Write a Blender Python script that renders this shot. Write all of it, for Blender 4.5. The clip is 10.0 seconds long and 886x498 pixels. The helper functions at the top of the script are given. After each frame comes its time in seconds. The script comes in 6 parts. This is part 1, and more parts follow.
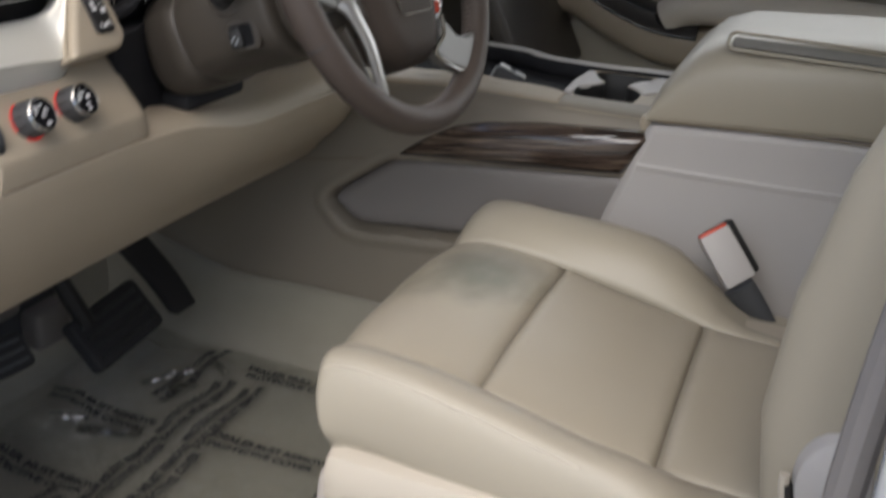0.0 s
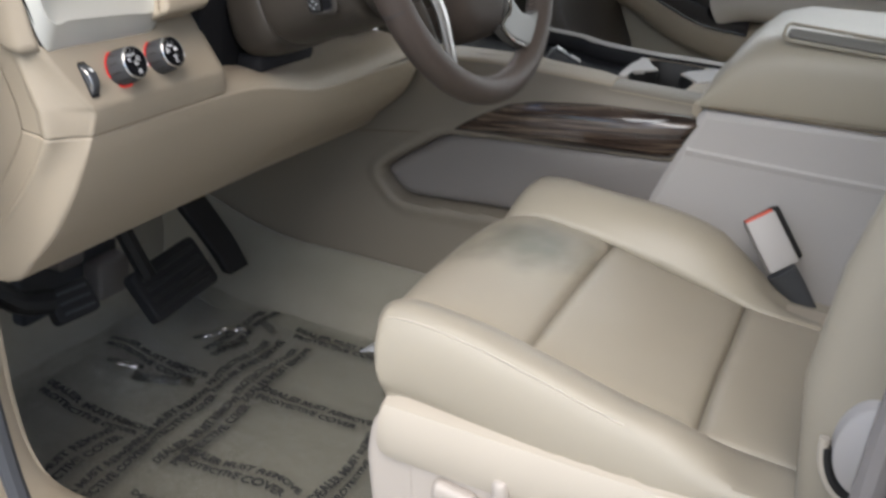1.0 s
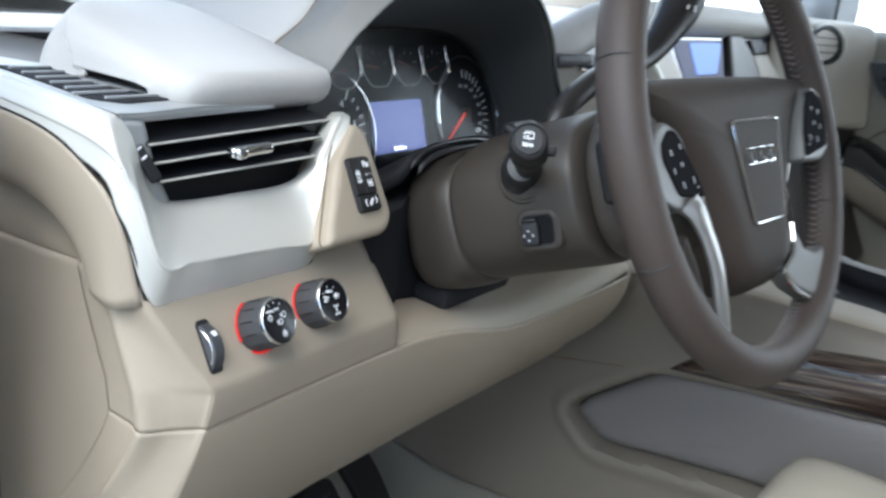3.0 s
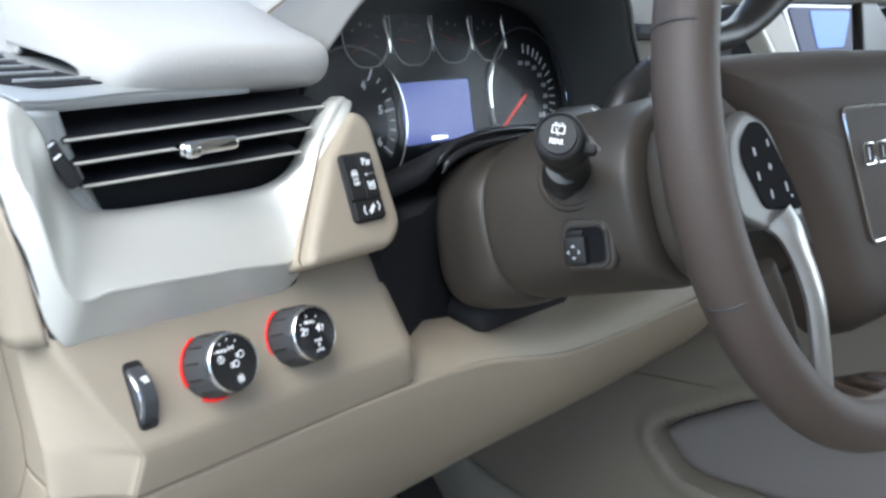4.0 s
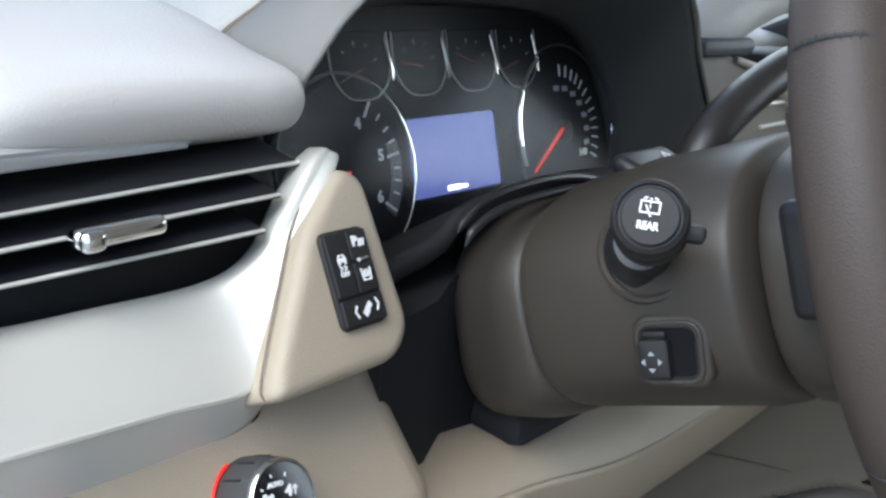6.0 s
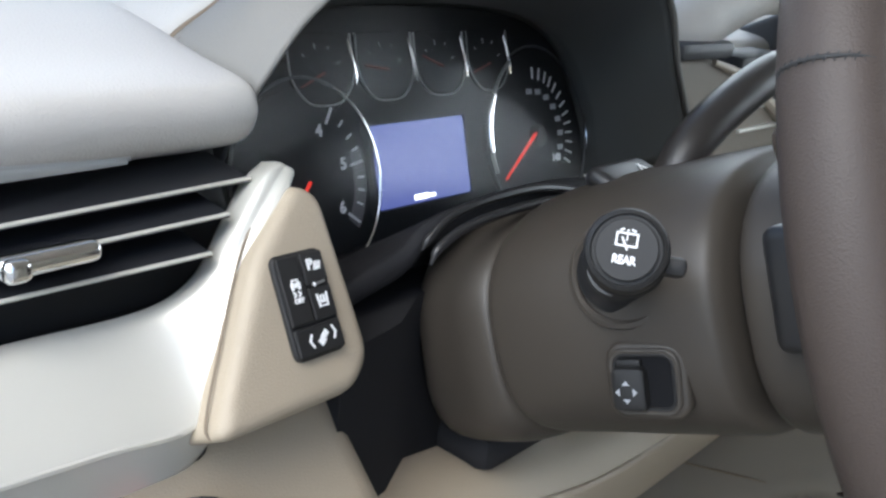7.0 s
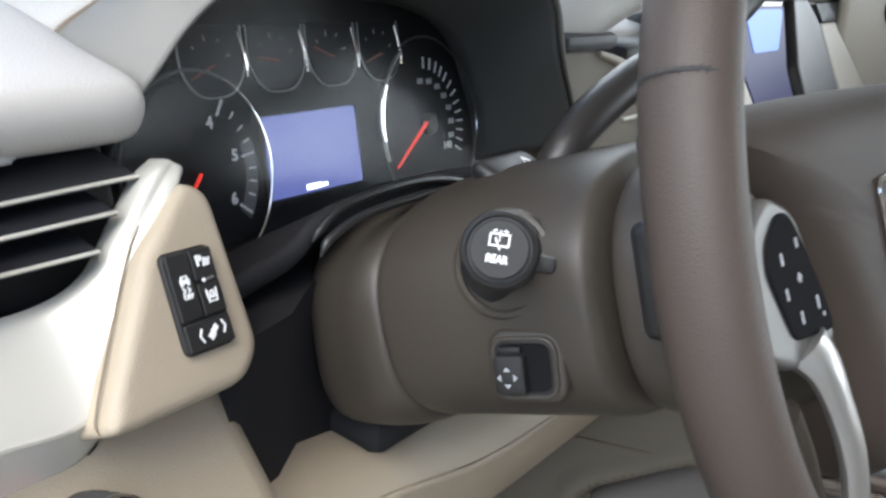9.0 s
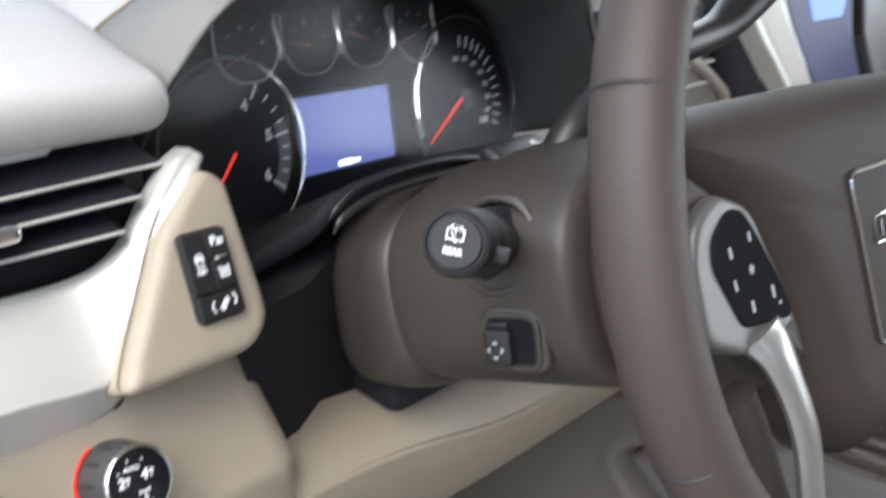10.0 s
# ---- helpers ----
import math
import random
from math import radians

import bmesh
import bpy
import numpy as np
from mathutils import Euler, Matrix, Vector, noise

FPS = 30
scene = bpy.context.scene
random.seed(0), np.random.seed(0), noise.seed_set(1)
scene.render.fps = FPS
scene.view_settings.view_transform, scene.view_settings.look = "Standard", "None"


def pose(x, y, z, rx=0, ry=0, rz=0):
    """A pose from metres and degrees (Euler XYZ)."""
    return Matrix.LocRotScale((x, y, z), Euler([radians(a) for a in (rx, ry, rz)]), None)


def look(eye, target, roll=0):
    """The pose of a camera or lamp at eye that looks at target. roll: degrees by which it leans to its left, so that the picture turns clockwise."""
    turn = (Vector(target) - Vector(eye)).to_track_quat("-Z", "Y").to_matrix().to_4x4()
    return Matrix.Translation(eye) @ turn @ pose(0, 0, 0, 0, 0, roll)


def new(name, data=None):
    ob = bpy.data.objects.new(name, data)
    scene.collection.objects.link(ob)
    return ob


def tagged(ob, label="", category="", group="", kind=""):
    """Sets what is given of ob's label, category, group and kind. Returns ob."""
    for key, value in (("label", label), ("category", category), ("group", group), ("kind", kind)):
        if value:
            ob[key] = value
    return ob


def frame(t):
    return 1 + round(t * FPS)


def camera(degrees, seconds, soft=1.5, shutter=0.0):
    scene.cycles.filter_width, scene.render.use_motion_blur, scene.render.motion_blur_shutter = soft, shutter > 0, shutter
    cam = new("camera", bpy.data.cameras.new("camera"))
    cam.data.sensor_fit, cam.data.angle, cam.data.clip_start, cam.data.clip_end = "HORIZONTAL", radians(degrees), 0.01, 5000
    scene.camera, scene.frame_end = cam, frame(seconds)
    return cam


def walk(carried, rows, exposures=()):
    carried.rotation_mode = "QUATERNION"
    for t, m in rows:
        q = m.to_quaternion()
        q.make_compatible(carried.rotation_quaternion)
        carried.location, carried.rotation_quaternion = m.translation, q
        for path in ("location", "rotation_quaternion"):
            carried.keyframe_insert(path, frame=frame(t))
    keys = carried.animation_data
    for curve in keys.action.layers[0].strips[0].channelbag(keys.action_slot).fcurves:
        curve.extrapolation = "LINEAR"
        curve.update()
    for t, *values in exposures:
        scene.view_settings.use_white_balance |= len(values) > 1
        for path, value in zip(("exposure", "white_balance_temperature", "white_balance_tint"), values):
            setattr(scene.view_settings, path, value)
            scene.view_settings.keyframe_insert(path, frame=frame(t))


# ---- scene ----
cam = camera(48.03, 10.0, soft=2.6, shutter=0.6)
PATH = [
    (0, (-1.3618, -0.4082, 1.3047), (-0.4974, -0.0877, 0.9173), 3.36),
    (0.5, (-1.4191, -0.4073, 1.2837), (-0.5630, -0.0918, 0.8745), 6.50),
    (1, (-1.4206, -0.4005, 1.2897), (-0.5689, -0.0558, 0.8951), 5.73),
    (1.5, (-1.3813, -0.3644, 1.3011), (-0.5288, 0.0121, 0.9384), 6.38),
    (2, (-1.3356, -0.2785, 1.3165), (-0.4871, 0.1414, 0.9943), 6.75),
    (2.1, (-1.3326, -0.2718, 1.3090), (-0.4754, 0.1527, 1.0176), 7.16),
    (2.5, (-1.2866, -0.2408, 1.2996), (-0.4372, 0.2113, 1.0273), 6.48),
    (2.7, (-1.2357, -0.2101, 1.2927), (-0.3916, 0.2565, 1.0285), 6.80),
    (3.8, (-1.0303, -0.1637, 1.2796), (-0.2809, 0.4205, 0.9681), 5.75),
    (4, (-1.0084, -0.1550, 1.2769), (-0.2631, 0.4375, 0.9710), 5.82),
    (4.5, (-0.9684, -0.1218, 1.2737), (-0.2284, 0.4794, 0.9721), 4.83),
    (5, (-0.9289, -0.0848, 1.2703), (-0.1783, 0.5059, 0.9741), 4.73),
    (5.2, (-0.9200, -0.0727, 1.2672), (-0.1683, 0.5239, 0.9860), 4.77),
    (6.3, (-0.8699, -0.0303, 1.2644), (-0.1301, 0.5691, 0.9586), 5.32),
    (6.5, (-0.8653, -0.0254, 1.2655), (-0.1207, 0.5670, 0.9577), 5.83),
    (7, (-0.8563, -0.0242, 1.2696), (-0.1000, 0.5549, 0.9652), 5.94),
    (7.5, (-0.8619, -0.0326, 1.2720), (-0.0903, 0.5288, 0.9728), 6.48),
    (8, (-0.8595, -0.0329, 1.2718), (-0.0555, 0.4888, 0.9866), 7.53),
    (8.5, (-0.8536, -0.0264, 1.2697), (-0.0369, 0.4724, 0.9797), 7.78),
    (9, (-0.8622, -0.0355, 1.2822), (-0.0535, 0.4593, 0.9643), 7.38),
    (9.5, (-0.8674, -0.0613, 1.3043), (-0.0662, 0.4476, 0.9894), 5.99),
    (10, (-0.8613, -0.0861, 1.3129), (-0.1218, 0.4720, 0.9363), 6.48),
]
EXPOSURES = [(0.0, 0.65, 6500, 10), (0.5, 0.93, 6450, 10), (1.0, 0.91, 6350, 9), (1.5, 1.03, 6100, 7), (2.0, 1.15, 5850, 6), (2.5, 1.05, 5700, 5), (4.0, 1.3, 5700, 4), (5.0, 1.17, 5650, 4), (6.5, 1.23, 5800, 5), (8.0, 1.34, 6050, 7), (9.0, 1.42, 6100, 7), (10.0, 1.45, 6100, 7)]
walk(cam, [(t, look(eye, target, roll)) for t, eye, target, roll in PATH], EXPOSURES)
# ---- end of walk ----

# ---- world and light ----
world = bpy.data.worlds.new("sky")
scene.world = world
world.use_nodes = True
wn = world.node_tree.nodes
sky = wn.new("ShaderNodeTexSky")
sky.sky_type = "NISHITA"
sky.sun_disc = False
sky.sun_elevation = radians(60)
sky.sun_rotation = radians(250)
sky.air_density, sky.dust_density, sky.ozone_density = 1.0, 3.0, 1.0
wn["Background"].inputs["Strength"].default_value = 0.15
world.node_tree.links.new(sky.outputs[0], wn["Background"].inputs["Color"])
sun = new("sun", bpy.data.lights.new("sun", "SUN"))
sun.data.energy, sun.data.angle, sun.data.color = 1.3, radians(40), (1.0, 0.97, 0.92)
sun.matrix_world = look((-5.0, -0.3, 5.0), (0, 0, 1))


# ---- materials ----
def material(name, base, rough=0.5, metal=0.0, vary=0.08, grain=0.0, scale=400.0, dirt=0.0, coat=0.0, spec=0.5, sheen=0.0, blotch=9.0):
    m = bpy.data.materials.new(name)
    m.use_nodes = True
    nt = m.node_tree
    b = nt.nodes["Principled BSDF"]
    co = nt.nodes.new("ShaderNodeTexCoord")
    big = nt.nodes.new("ShaderNodeTexNoise")
    big.inputs["Scale"].default_value, big.inputs["Detail"].default_value = blotch, 4.0
    fine = nt.nodes.new("ShaderNodeTexNoise")
    fine.inputs["Scale"].default_value, fine.inputs["Detail"].default_value = scale, 3.0
    for n in (big, fine):
        nt.links.new(co.outputs["Object"], n.inputs["Vector"])
    ramp = nt.nodes.new("ShaderNodeMix")
    ramp.data_type = "RGBA"
    lo = [c * (1 - vary) for c in base]
    hi = [min(1.0, c * (1 + vary)) for c in base]
    ramp.inputs["A"].default_value = (*lo, 1)
    ramp.inputs["B"].default_value = (*hi, 1)
    mixn = nt.nodes.new("ShaderNodeMath")
    mixn.operation = "MULTIPLY_ADD"
    mixn.inputs[1].default_value = 0.35
    nt.links.new(fine.outputs["Fac"], mixn.inputs[0])
    half = nt.nodes.new("ShaderNodeMath")
    half.operation = "MULTIPLY"
    half.inputs[1].default_value = 0.65
    nt.links.new(big.outputs["Fac"], half.inputs[0])
    nt.links.new(half.outputs[0], mixn.inputs[2])
    nt.links.new(mixn.outputs[0], ramp.inputs["Factor"])
    nt.links.new(ramp.outputs["Result"], b.inputs["Base Color"])
    r = nt.nodes.new("ShaderNodeMapRange")
    r.inputs["To Min"].default_value, r.inputs["To Max"].default_value = max(0.02, rough - 0.07), min(1, rough + 0.07)
    nt.links.new(big.outputs["Fac"], r.inputs["Value"])
    nt.links.new(r.outputs["Result"], b.inputs["Roughness"])
    b.inputs["Metallic"].default_value = metal
    b.inputs["Specular IOR Level"].default_value = spec
    b.inputs["Coat Weight"].default_value = coat
    b.inputs["Coat Roughness"].default_value = 0.08
    b.inputs["Sheen Weight"].default_value = sheen
    if grain:
        v = nt.nodes.new("ShaderNodeTexVoronoi")
        v.inputs["Scale"].default_value = scale
        nt.links.new(co.outputs["Object"], v.inputs["Vector"])
        bump = nt.nodes.new("ShaderNodeBump")
        bump.inputs["Strength"].default_value, bump.inputs["Distance"].default_value = grain, 0.0006
        nt.links.new(v.outputs["Distance"], bump.inputs["Height"])
        nt.links.new(bump.outputs[0], b.inputs["Normal"])
    return m


def glowing(name, base, power, back=(0.02, 0.02, 0.02), spec=0.2):
    m = bpy.data.materials.new(name)
    m.use_nodes = True
    b = m.node_tree.nodes["Principled BSDF"]
    b.inputs["Base Color"].default_value = (*back, 1)
    b.inputs["Roughness"].default_value = 0.3
    b.inputs["Specular IOR Level"].default_value = spec
    b.inputs["Emission Color"].default_value = (*base, 1)
    b.inputs["Emission Strength"].default_value = power
    return m


def glassy(name, tint=(1, 1, 1), rough=0.0, gloss_share=0.06, crinkle=0.0):
    m = bpy.data.materials.new(name)
    m.use_nodes = True
    nt = m.node_tree
    out = nt.nodes["Material Output"]
    clear = nt.nodes.new("ShaderNodeBsdfTransparent")
    clear.inputs[0].default_value = (*tint, 1)
    gloss = nt.nodes.new("ShaderNodeBsdfGlossy")
    gloss.inputs["Roughness"].default_value = rough
    mix = nt.nodes.new("ShaderNodeMixShader")
    mix.inputs[0].default_value = gloss_share
    if crinkle:
        n = nt.nodes.new("ShaderNodeTexNoise")
        n.inputs["Scale"].default_value, n.inputs["Detail"].default_value = 30.0, 4.0
        co = nt.nodes.new("ShaderNodeTexCoord")
        bump = nt.nodes.new("ShaderNodeBump")
        bump.inputs["Strength"].default_value, bump.inputs["Distance"].default_value = crinkle, 0.01
        nt.links.new(co.outputs["Object"], n.inputs["Vector"])
        nt.links.new(n.outputs["Fac"], bump.inputs["Height"])
        nt.links.new(bump.outputs[0], gloss.inputs["Normal"])
    nt.links.new(clear.outputs[0], mix.inputs[1])
    nt.links.new(gloss.outputs[0], mix.inputs[2])
    nt.links.new(mix.outputs[0], out.inputs["Surface"])
    return m


def wood_material():
    m = material("wood_veneer", (0.1, 0.06, 0.04), 0.22, coat=0.8)
    nt = m.node_tree
    b = nt.nodes["Principled BSDF"]
    co = nt.nodes.new("ShaderNodeTexCoord")
    mp = nt.nodes.new("ShaderNodeMapping")
    mp.vector_type = "TEXTURE"
    mp.inputs["Scale"].default_value = (0.033, 0.13, 0.0062)
    mp.inputs["Rotation"].default_value = (radians(-8), 0, 0)
    n = nt.nodes.new("ShaderNodeTexNoise")
    n.inputs["Scale"].default_value, n.inputs["Detail"].default_value, n.inputs["Distortion"].default_value = 1.0, 9.0, 0.35
    ramp = nt.nodes.new("ShaderNodeValToRGB")
    e = ramp.color_ramp.elements
    e[0].position, e[0].color = 0.35, (0.018, 0.011, 0.009, 1)
    e[1].position, e[1].color = 0.74, (0.24, 0.18, 0.13, 1)
    mid = ramp.color_ramp.elements.new(0.52)
    mid.color = (0.05, 0.033, 0.025, 1)
    nt.links.new(co.outputs["Object"], mp.inputs["Vector"])
    nt.links.new(mp.outputs[0], n.inputs["Vector"])
    nt.links.new(n.outputs["Fac"], ramp.inputs[0])
    nt.links.new(ramp.outputs[0], b.inputs["Base Color"])
    return m


LEATHER = material("cream_leather", (0.345, 0.308, 0.242), 0.42, vary=0.05, grain=0.25, scale=900)


def toned_patch(m, at, size, shade):
    """A soft grey-green darker patch on the leather, with an uneven outline."""
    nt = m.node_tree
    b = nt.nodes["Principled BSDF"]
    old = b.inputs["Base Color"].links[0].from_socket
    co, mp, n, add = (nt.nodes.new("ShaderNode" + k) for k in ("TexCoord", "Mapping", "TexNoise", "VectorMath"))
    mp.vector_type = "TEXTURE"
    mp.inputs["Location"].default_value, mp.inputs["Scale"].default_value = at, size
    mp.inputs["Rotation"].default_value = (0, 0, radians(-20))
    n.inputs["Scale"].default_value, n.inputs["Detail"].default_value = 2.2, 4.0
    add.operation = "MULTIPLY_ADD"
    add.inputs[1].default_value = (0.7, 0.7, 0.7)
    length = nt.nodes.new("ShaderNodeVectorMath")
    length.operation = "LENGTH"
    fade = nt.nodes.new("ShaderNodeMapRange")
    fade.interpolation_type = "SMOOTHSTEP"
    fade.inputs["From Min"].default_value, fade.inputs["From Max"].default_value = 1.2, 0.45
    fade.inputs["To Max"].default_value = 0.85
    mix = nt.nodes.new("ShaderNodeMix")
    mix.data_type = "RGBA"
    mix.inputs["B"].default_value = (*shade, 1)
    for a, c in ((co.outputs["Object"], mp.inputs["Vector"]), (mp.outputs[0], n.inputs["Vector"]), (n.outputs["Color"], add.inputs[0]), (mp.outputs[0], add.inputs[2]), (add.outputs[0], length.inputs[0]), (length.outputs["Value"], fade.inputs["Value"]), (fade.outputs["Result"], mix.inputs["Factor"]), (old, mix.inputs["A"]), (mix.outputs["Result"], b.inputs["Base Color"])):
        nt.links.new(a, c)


toned_patch(LEATHER, (-0.322, -0.072, 0.82), (0.115, 0.078, 0.09), (0.115, 0.116, 0.084))
LEATHER_SIDE = material("cream_vinyl", (0.48, 0.43, 0.355), 0.45, vary=0.05, grain=0.2, scale=900)
THREAD = material("pale_brown_thread", (0.17, 0.145, 0.13), 0.8, vary=0.1)
SEATPLASTIC = material("pinkish_cream_plastic", (0.44, 0.395, 0.35), 0.5, vary=0.04, grain=0.25, scale=1400)
SEAM = material("seam_thread", (0.20, 0.16, 0.115), 0.8, vary=0.1)
BEIGE = material("beige_moulded_plastic", (0.355, 0.300, 0.224), 0.55, vary=0.05, grain=0.3, scale=1500)
PAD = material("beige_soft_dash_skin", (0.47, 0.455, 0.425), 0.55, vary=0.05, grain=0.30, scale=1000)
DOORSKIN = material("olive_beige_door_skin", (0.27, 0.245, 0.195), 0.55, vary=0.06, grain=0.3, scale=1200)
TAUPE = material("taupe_moulded_plastic", (0.208, 0.181, 0.144), 0.55, vary=0.05, grain=0.3, scale=1400)
# Darker than the pad; on corner deck and pull slot it stands for shade.
DULLTAUPE = material("dull_taupe_skin", (0.19, 0.182, 0.165), 0.6, vary=0.06, grain=0.2, scale=900)
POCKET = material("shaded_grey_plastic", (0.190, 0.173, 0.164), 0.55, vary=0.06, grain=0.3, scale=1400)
GREY = material("warm_grey_plastic", (0.44, 0.415, 0.395), 0.5, vary=0.05, grain=0.3, scale=1400)
SILVER = material("satin_silver_paint", (0.66, 0.65, 0.59), 0.40, metal=0.42, vary=0.03, scale=2500)
GUNMETAL = material("dark_satin_metal", (0.30, 0.30, 0.295), 0.36, metal=0.7, vary=0.04)
SATIN = material("satin_grey_metal", (0.15, 0.148, 0.14), 0.42, metal=0.35, vary=0.04)
FRAME = material("satin_grey_vent_frame", (0.40, 0.41, 0.40), 0.42, metal=0.35, vary=0.03)

SPOKE = material("satin_spoke_metal", (0.42, 0.415, 0.40), 0.32, metal=0.75, vary=0.04)
CHROME = material("chrome", (0.78, 0.78, 0.77), 0.12, metal=1.0, vary=0.03)
BROWN = material("cocoa_leather", (0.058, 0.0445, 0.037), 0.52, vary=0.10, grain=0.28, scale=1300, spec=0.4)
HUBSKIN = material("cocoa_pad_skin", (0.042, 0.0325, 0.026), 0.62, vary=0.08, grain=0.15, scale=1800, spec=0.2)
COCOA = material("cocoa_plastic", (0.0445, 0.0375, 0.030), 0.47, vary=0.08, grain=0.14, scale=2000, spec=0.48)
BLACK = material("black_plastic", (0.018, 0.0175, 0.0172), 0.5, vary=0.12, grain=0.12, scale=2000, spec=0.3)
DIAL = material("matt_black_dial", (0.012, 0.0125, 0.014), 0.7, spec=0.12)
HOLE = material("deep_black", (0.012, 0.012, 0.013), 0.9, spec=0.04)
LINING = material("grey_hood_lining", (0.085, 0.088, 0.086), 0.75, vary=0.06, grain=0.3, scale=1200)
VENTBLACK = material("satin_black_louvre", (0.016, 0.017, 0.020), 0.3, vary=0.1, spec=0.5)
KNOB = material("dark_grey_rubber", (0.05, 0.05, 0.052), 0.6, vary=0.1)
DARK = material("charcoal_plastic", (0.05, 0.052, 0.056), 0.55, vary=0.1, grain=0.3, scale=1500)
SATINBLACK = material("satin_black_rubber", (0.018, 0.018, 0.019), 0.42, vary=0.1)
GLOSS = material("piano_black", (0.008, 0.008, 0.01), 0.12, vary=0.1, coat=0.6)
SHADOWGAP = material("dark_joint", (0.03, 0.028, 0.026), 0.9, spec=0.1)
SEALGREY = material("dull_grey_rubber", (0.055, 0.058, 0.064), 0.6, vary=0.12)
RUBBER = material("black_rubber", (0.016, 0.016, 0.017), 0.7, vary=0.15, grain=0.4, scale=900)
CARPET = material("beige_carpet", (0.265, 0.248, 0.20), 0.95, vary=0.22, grain=1.0, scale=1100, sheen=0.4, blotch=14)
PRINT = material("white_print", (0.8, 0.8, 0.8), 0.5, vary=0.02)
GREYPRINT = material("grey_print", (0.35, 0.36, 0.38), 0.5, vary=0.05)
BANDPRINT = material("dim_grey_band", (0.13, 0.125, 0.13), 0.6, vary=0.05)
INK = material("black_ink", (0.03, 0.03, 0.03), 0.6, vary=0.2)
RED = material("red_plastic", (0.62, 0.07, 0.03), 0.4, vary=0.05)
WOOD = wood_material()
WHITEPAINT = material("white_car_paint", (0.75, 0.76, 0.78), 0.25, vary=0.02, coat=0.7)
HEAD = material("beige_headliner", (0.5, 0.46, 0.4), 0.9, vary=0.05, grain=0.4, scale=1200)
CONCRETE = material("concrete_ground", (0.24, 0.235, 0.225), 0.9, vary=0.15, grain=0.3, scale=90, blotch=0.7)
REDGLOW = glowing("red_light_ring", (1.0, 0.03, 0.02), 0.32, (0.3, 0.01, 0.01))
DIMNEEDLE = material("dull_red_needle", (0.16, 0.02, 0.015), 0.5)
NEEDLE = glowing("red_needle", (1.0, 0.06, 0.04), 0.32, (0.4, 0.02, 0.01))
DARKCOCOA = material("near_black_cocoa_plastic", (0.026, 0.023, 0.021), 0.42, vary=0.1, grain=0.1, scale=1800)
VOID = material("matt_black_trim", (0.022, 0.022, 0.024), 0.75, spec=0.12, grain=0.2, scale=1500)
SCREEN = glowing("blue_violet_display", (0.13, 0.155, 0.44), 0.40)
WHITEGLOW = glowing("white_display_digits", (1, 1, 1), 1.3)
STACKSCREEN = glowing("violet_screen", (0.10, 0.10, 0.22), 0.26, (0.01, 0.01, 0.012), 0.03)
# Emission that stands in for a bright sky reflection on the screen.
SKYGLARE = glowing("blue_reflection_glow", (0.24, 0.38, 0.90), 0.5, (0.01, 0.01, 0.012), 0.03)
GLASS = glassy("window_glass", (0.93, 0.95, 0.95))
CRINKLE = glassy("creased_plastic_film", (0.80, 0.81, 0.80), 0.09, 0.42, 1.0)
# Soft gloss on the lens stands in for veiling glare over the dials.
LENS = glassy("clear_gauge_lens", (0.97, 0.97, 0.97), 0.22, 0.018)
FILM = glassy("clear_plastic_film", (0.84, 0.85, 0.84), 0.10, 0.17, 1.0)


# ---- mesh helpers ----
def spline(pts, n, closed=False):
    pts = [Vector(p) for p in pts]
    k = len(pts)
    out = []
    spans = k if closed else k - 1
    for i in range(n):
        s = i * spans / (n if closed else n - 1)
        j = min(int(s), spans - 1)
        f = s - j
        at = (lambda q: pts[q % k]) if closed else (lambda q: pts[q] if 0 <= q < k else (2 * pts[0] - pts[1] if q < 0 else 2 * pts[-1] - pts[-2]))
        a, b, c, d = at(j - 1), at(j), at(j + 1), at(j + 2)
        out.append(0.5 * (2 * b + (c - a) * f + (2 * a - 5 * b + 4 * c - d) * f * f + (3 * b - a - 3 * c + d) * f ** 3))
    return out


def net(rows, nu, nv):
    """A smooth grid through a small control net: rows of points."""
    along = [spline(r, nu) for r in rows]
    cols = [spline([a[i] for a in along], nv) for i in range(nu)]
    return [[cols[i][j] for i in range(nu)] for j in range(nv)]


def sheet(grid, closed=False):
    bm = bmesh.new()
    vs = [[bm.verts.new(p) for p in row] for row in grid]
    for a, b in zip(vs, vs[1:]):
        m = len(a)
        for i in range(m if closed else m - 1):
            bm.faces.new((a[i], a[(i + 1) % m], b[(i + 1) % m], b[i]))
    return bm


def loft(rings, caps=True):
    bm = sheet(rings, True)
    bm.verts.ensure_lookup_table()
    m = len(rings[0])
    if caps:
        bm.faces.new([bm.verts[i] for i in range(m)][::-1])
        bm.faces.new([bm.verts[len(bm.verts) - m + i] for i in range(m)])
    bmesh.ops.recalc_face_normals(bm, faces=bm.faces)
    return bm


def box(c, s, r=0.0, seg=2):
    bm = bmesh.new()
    bmesh.ops.create_cube(bm, size=1)
    bmesh.ops.transform(bm, matrix=Matrix.Translation(c) @ Matrix.Diagonal((*s, 1)), verts=bm.verts)
    if r:
        bmesh.ops.bevel(bm, geom=bm.edges[:], offset=r, segments=seg, profile=0.5, affect="EDGES")
    return bm


def lathe(profile, seg=32):
    rings = [[Vector((r * math.cos(a), r * math.sin(a), h)) for a in (2 * math.pi * i / seg for i in range(seg))] for r, h in profile]
    return loft(rings)


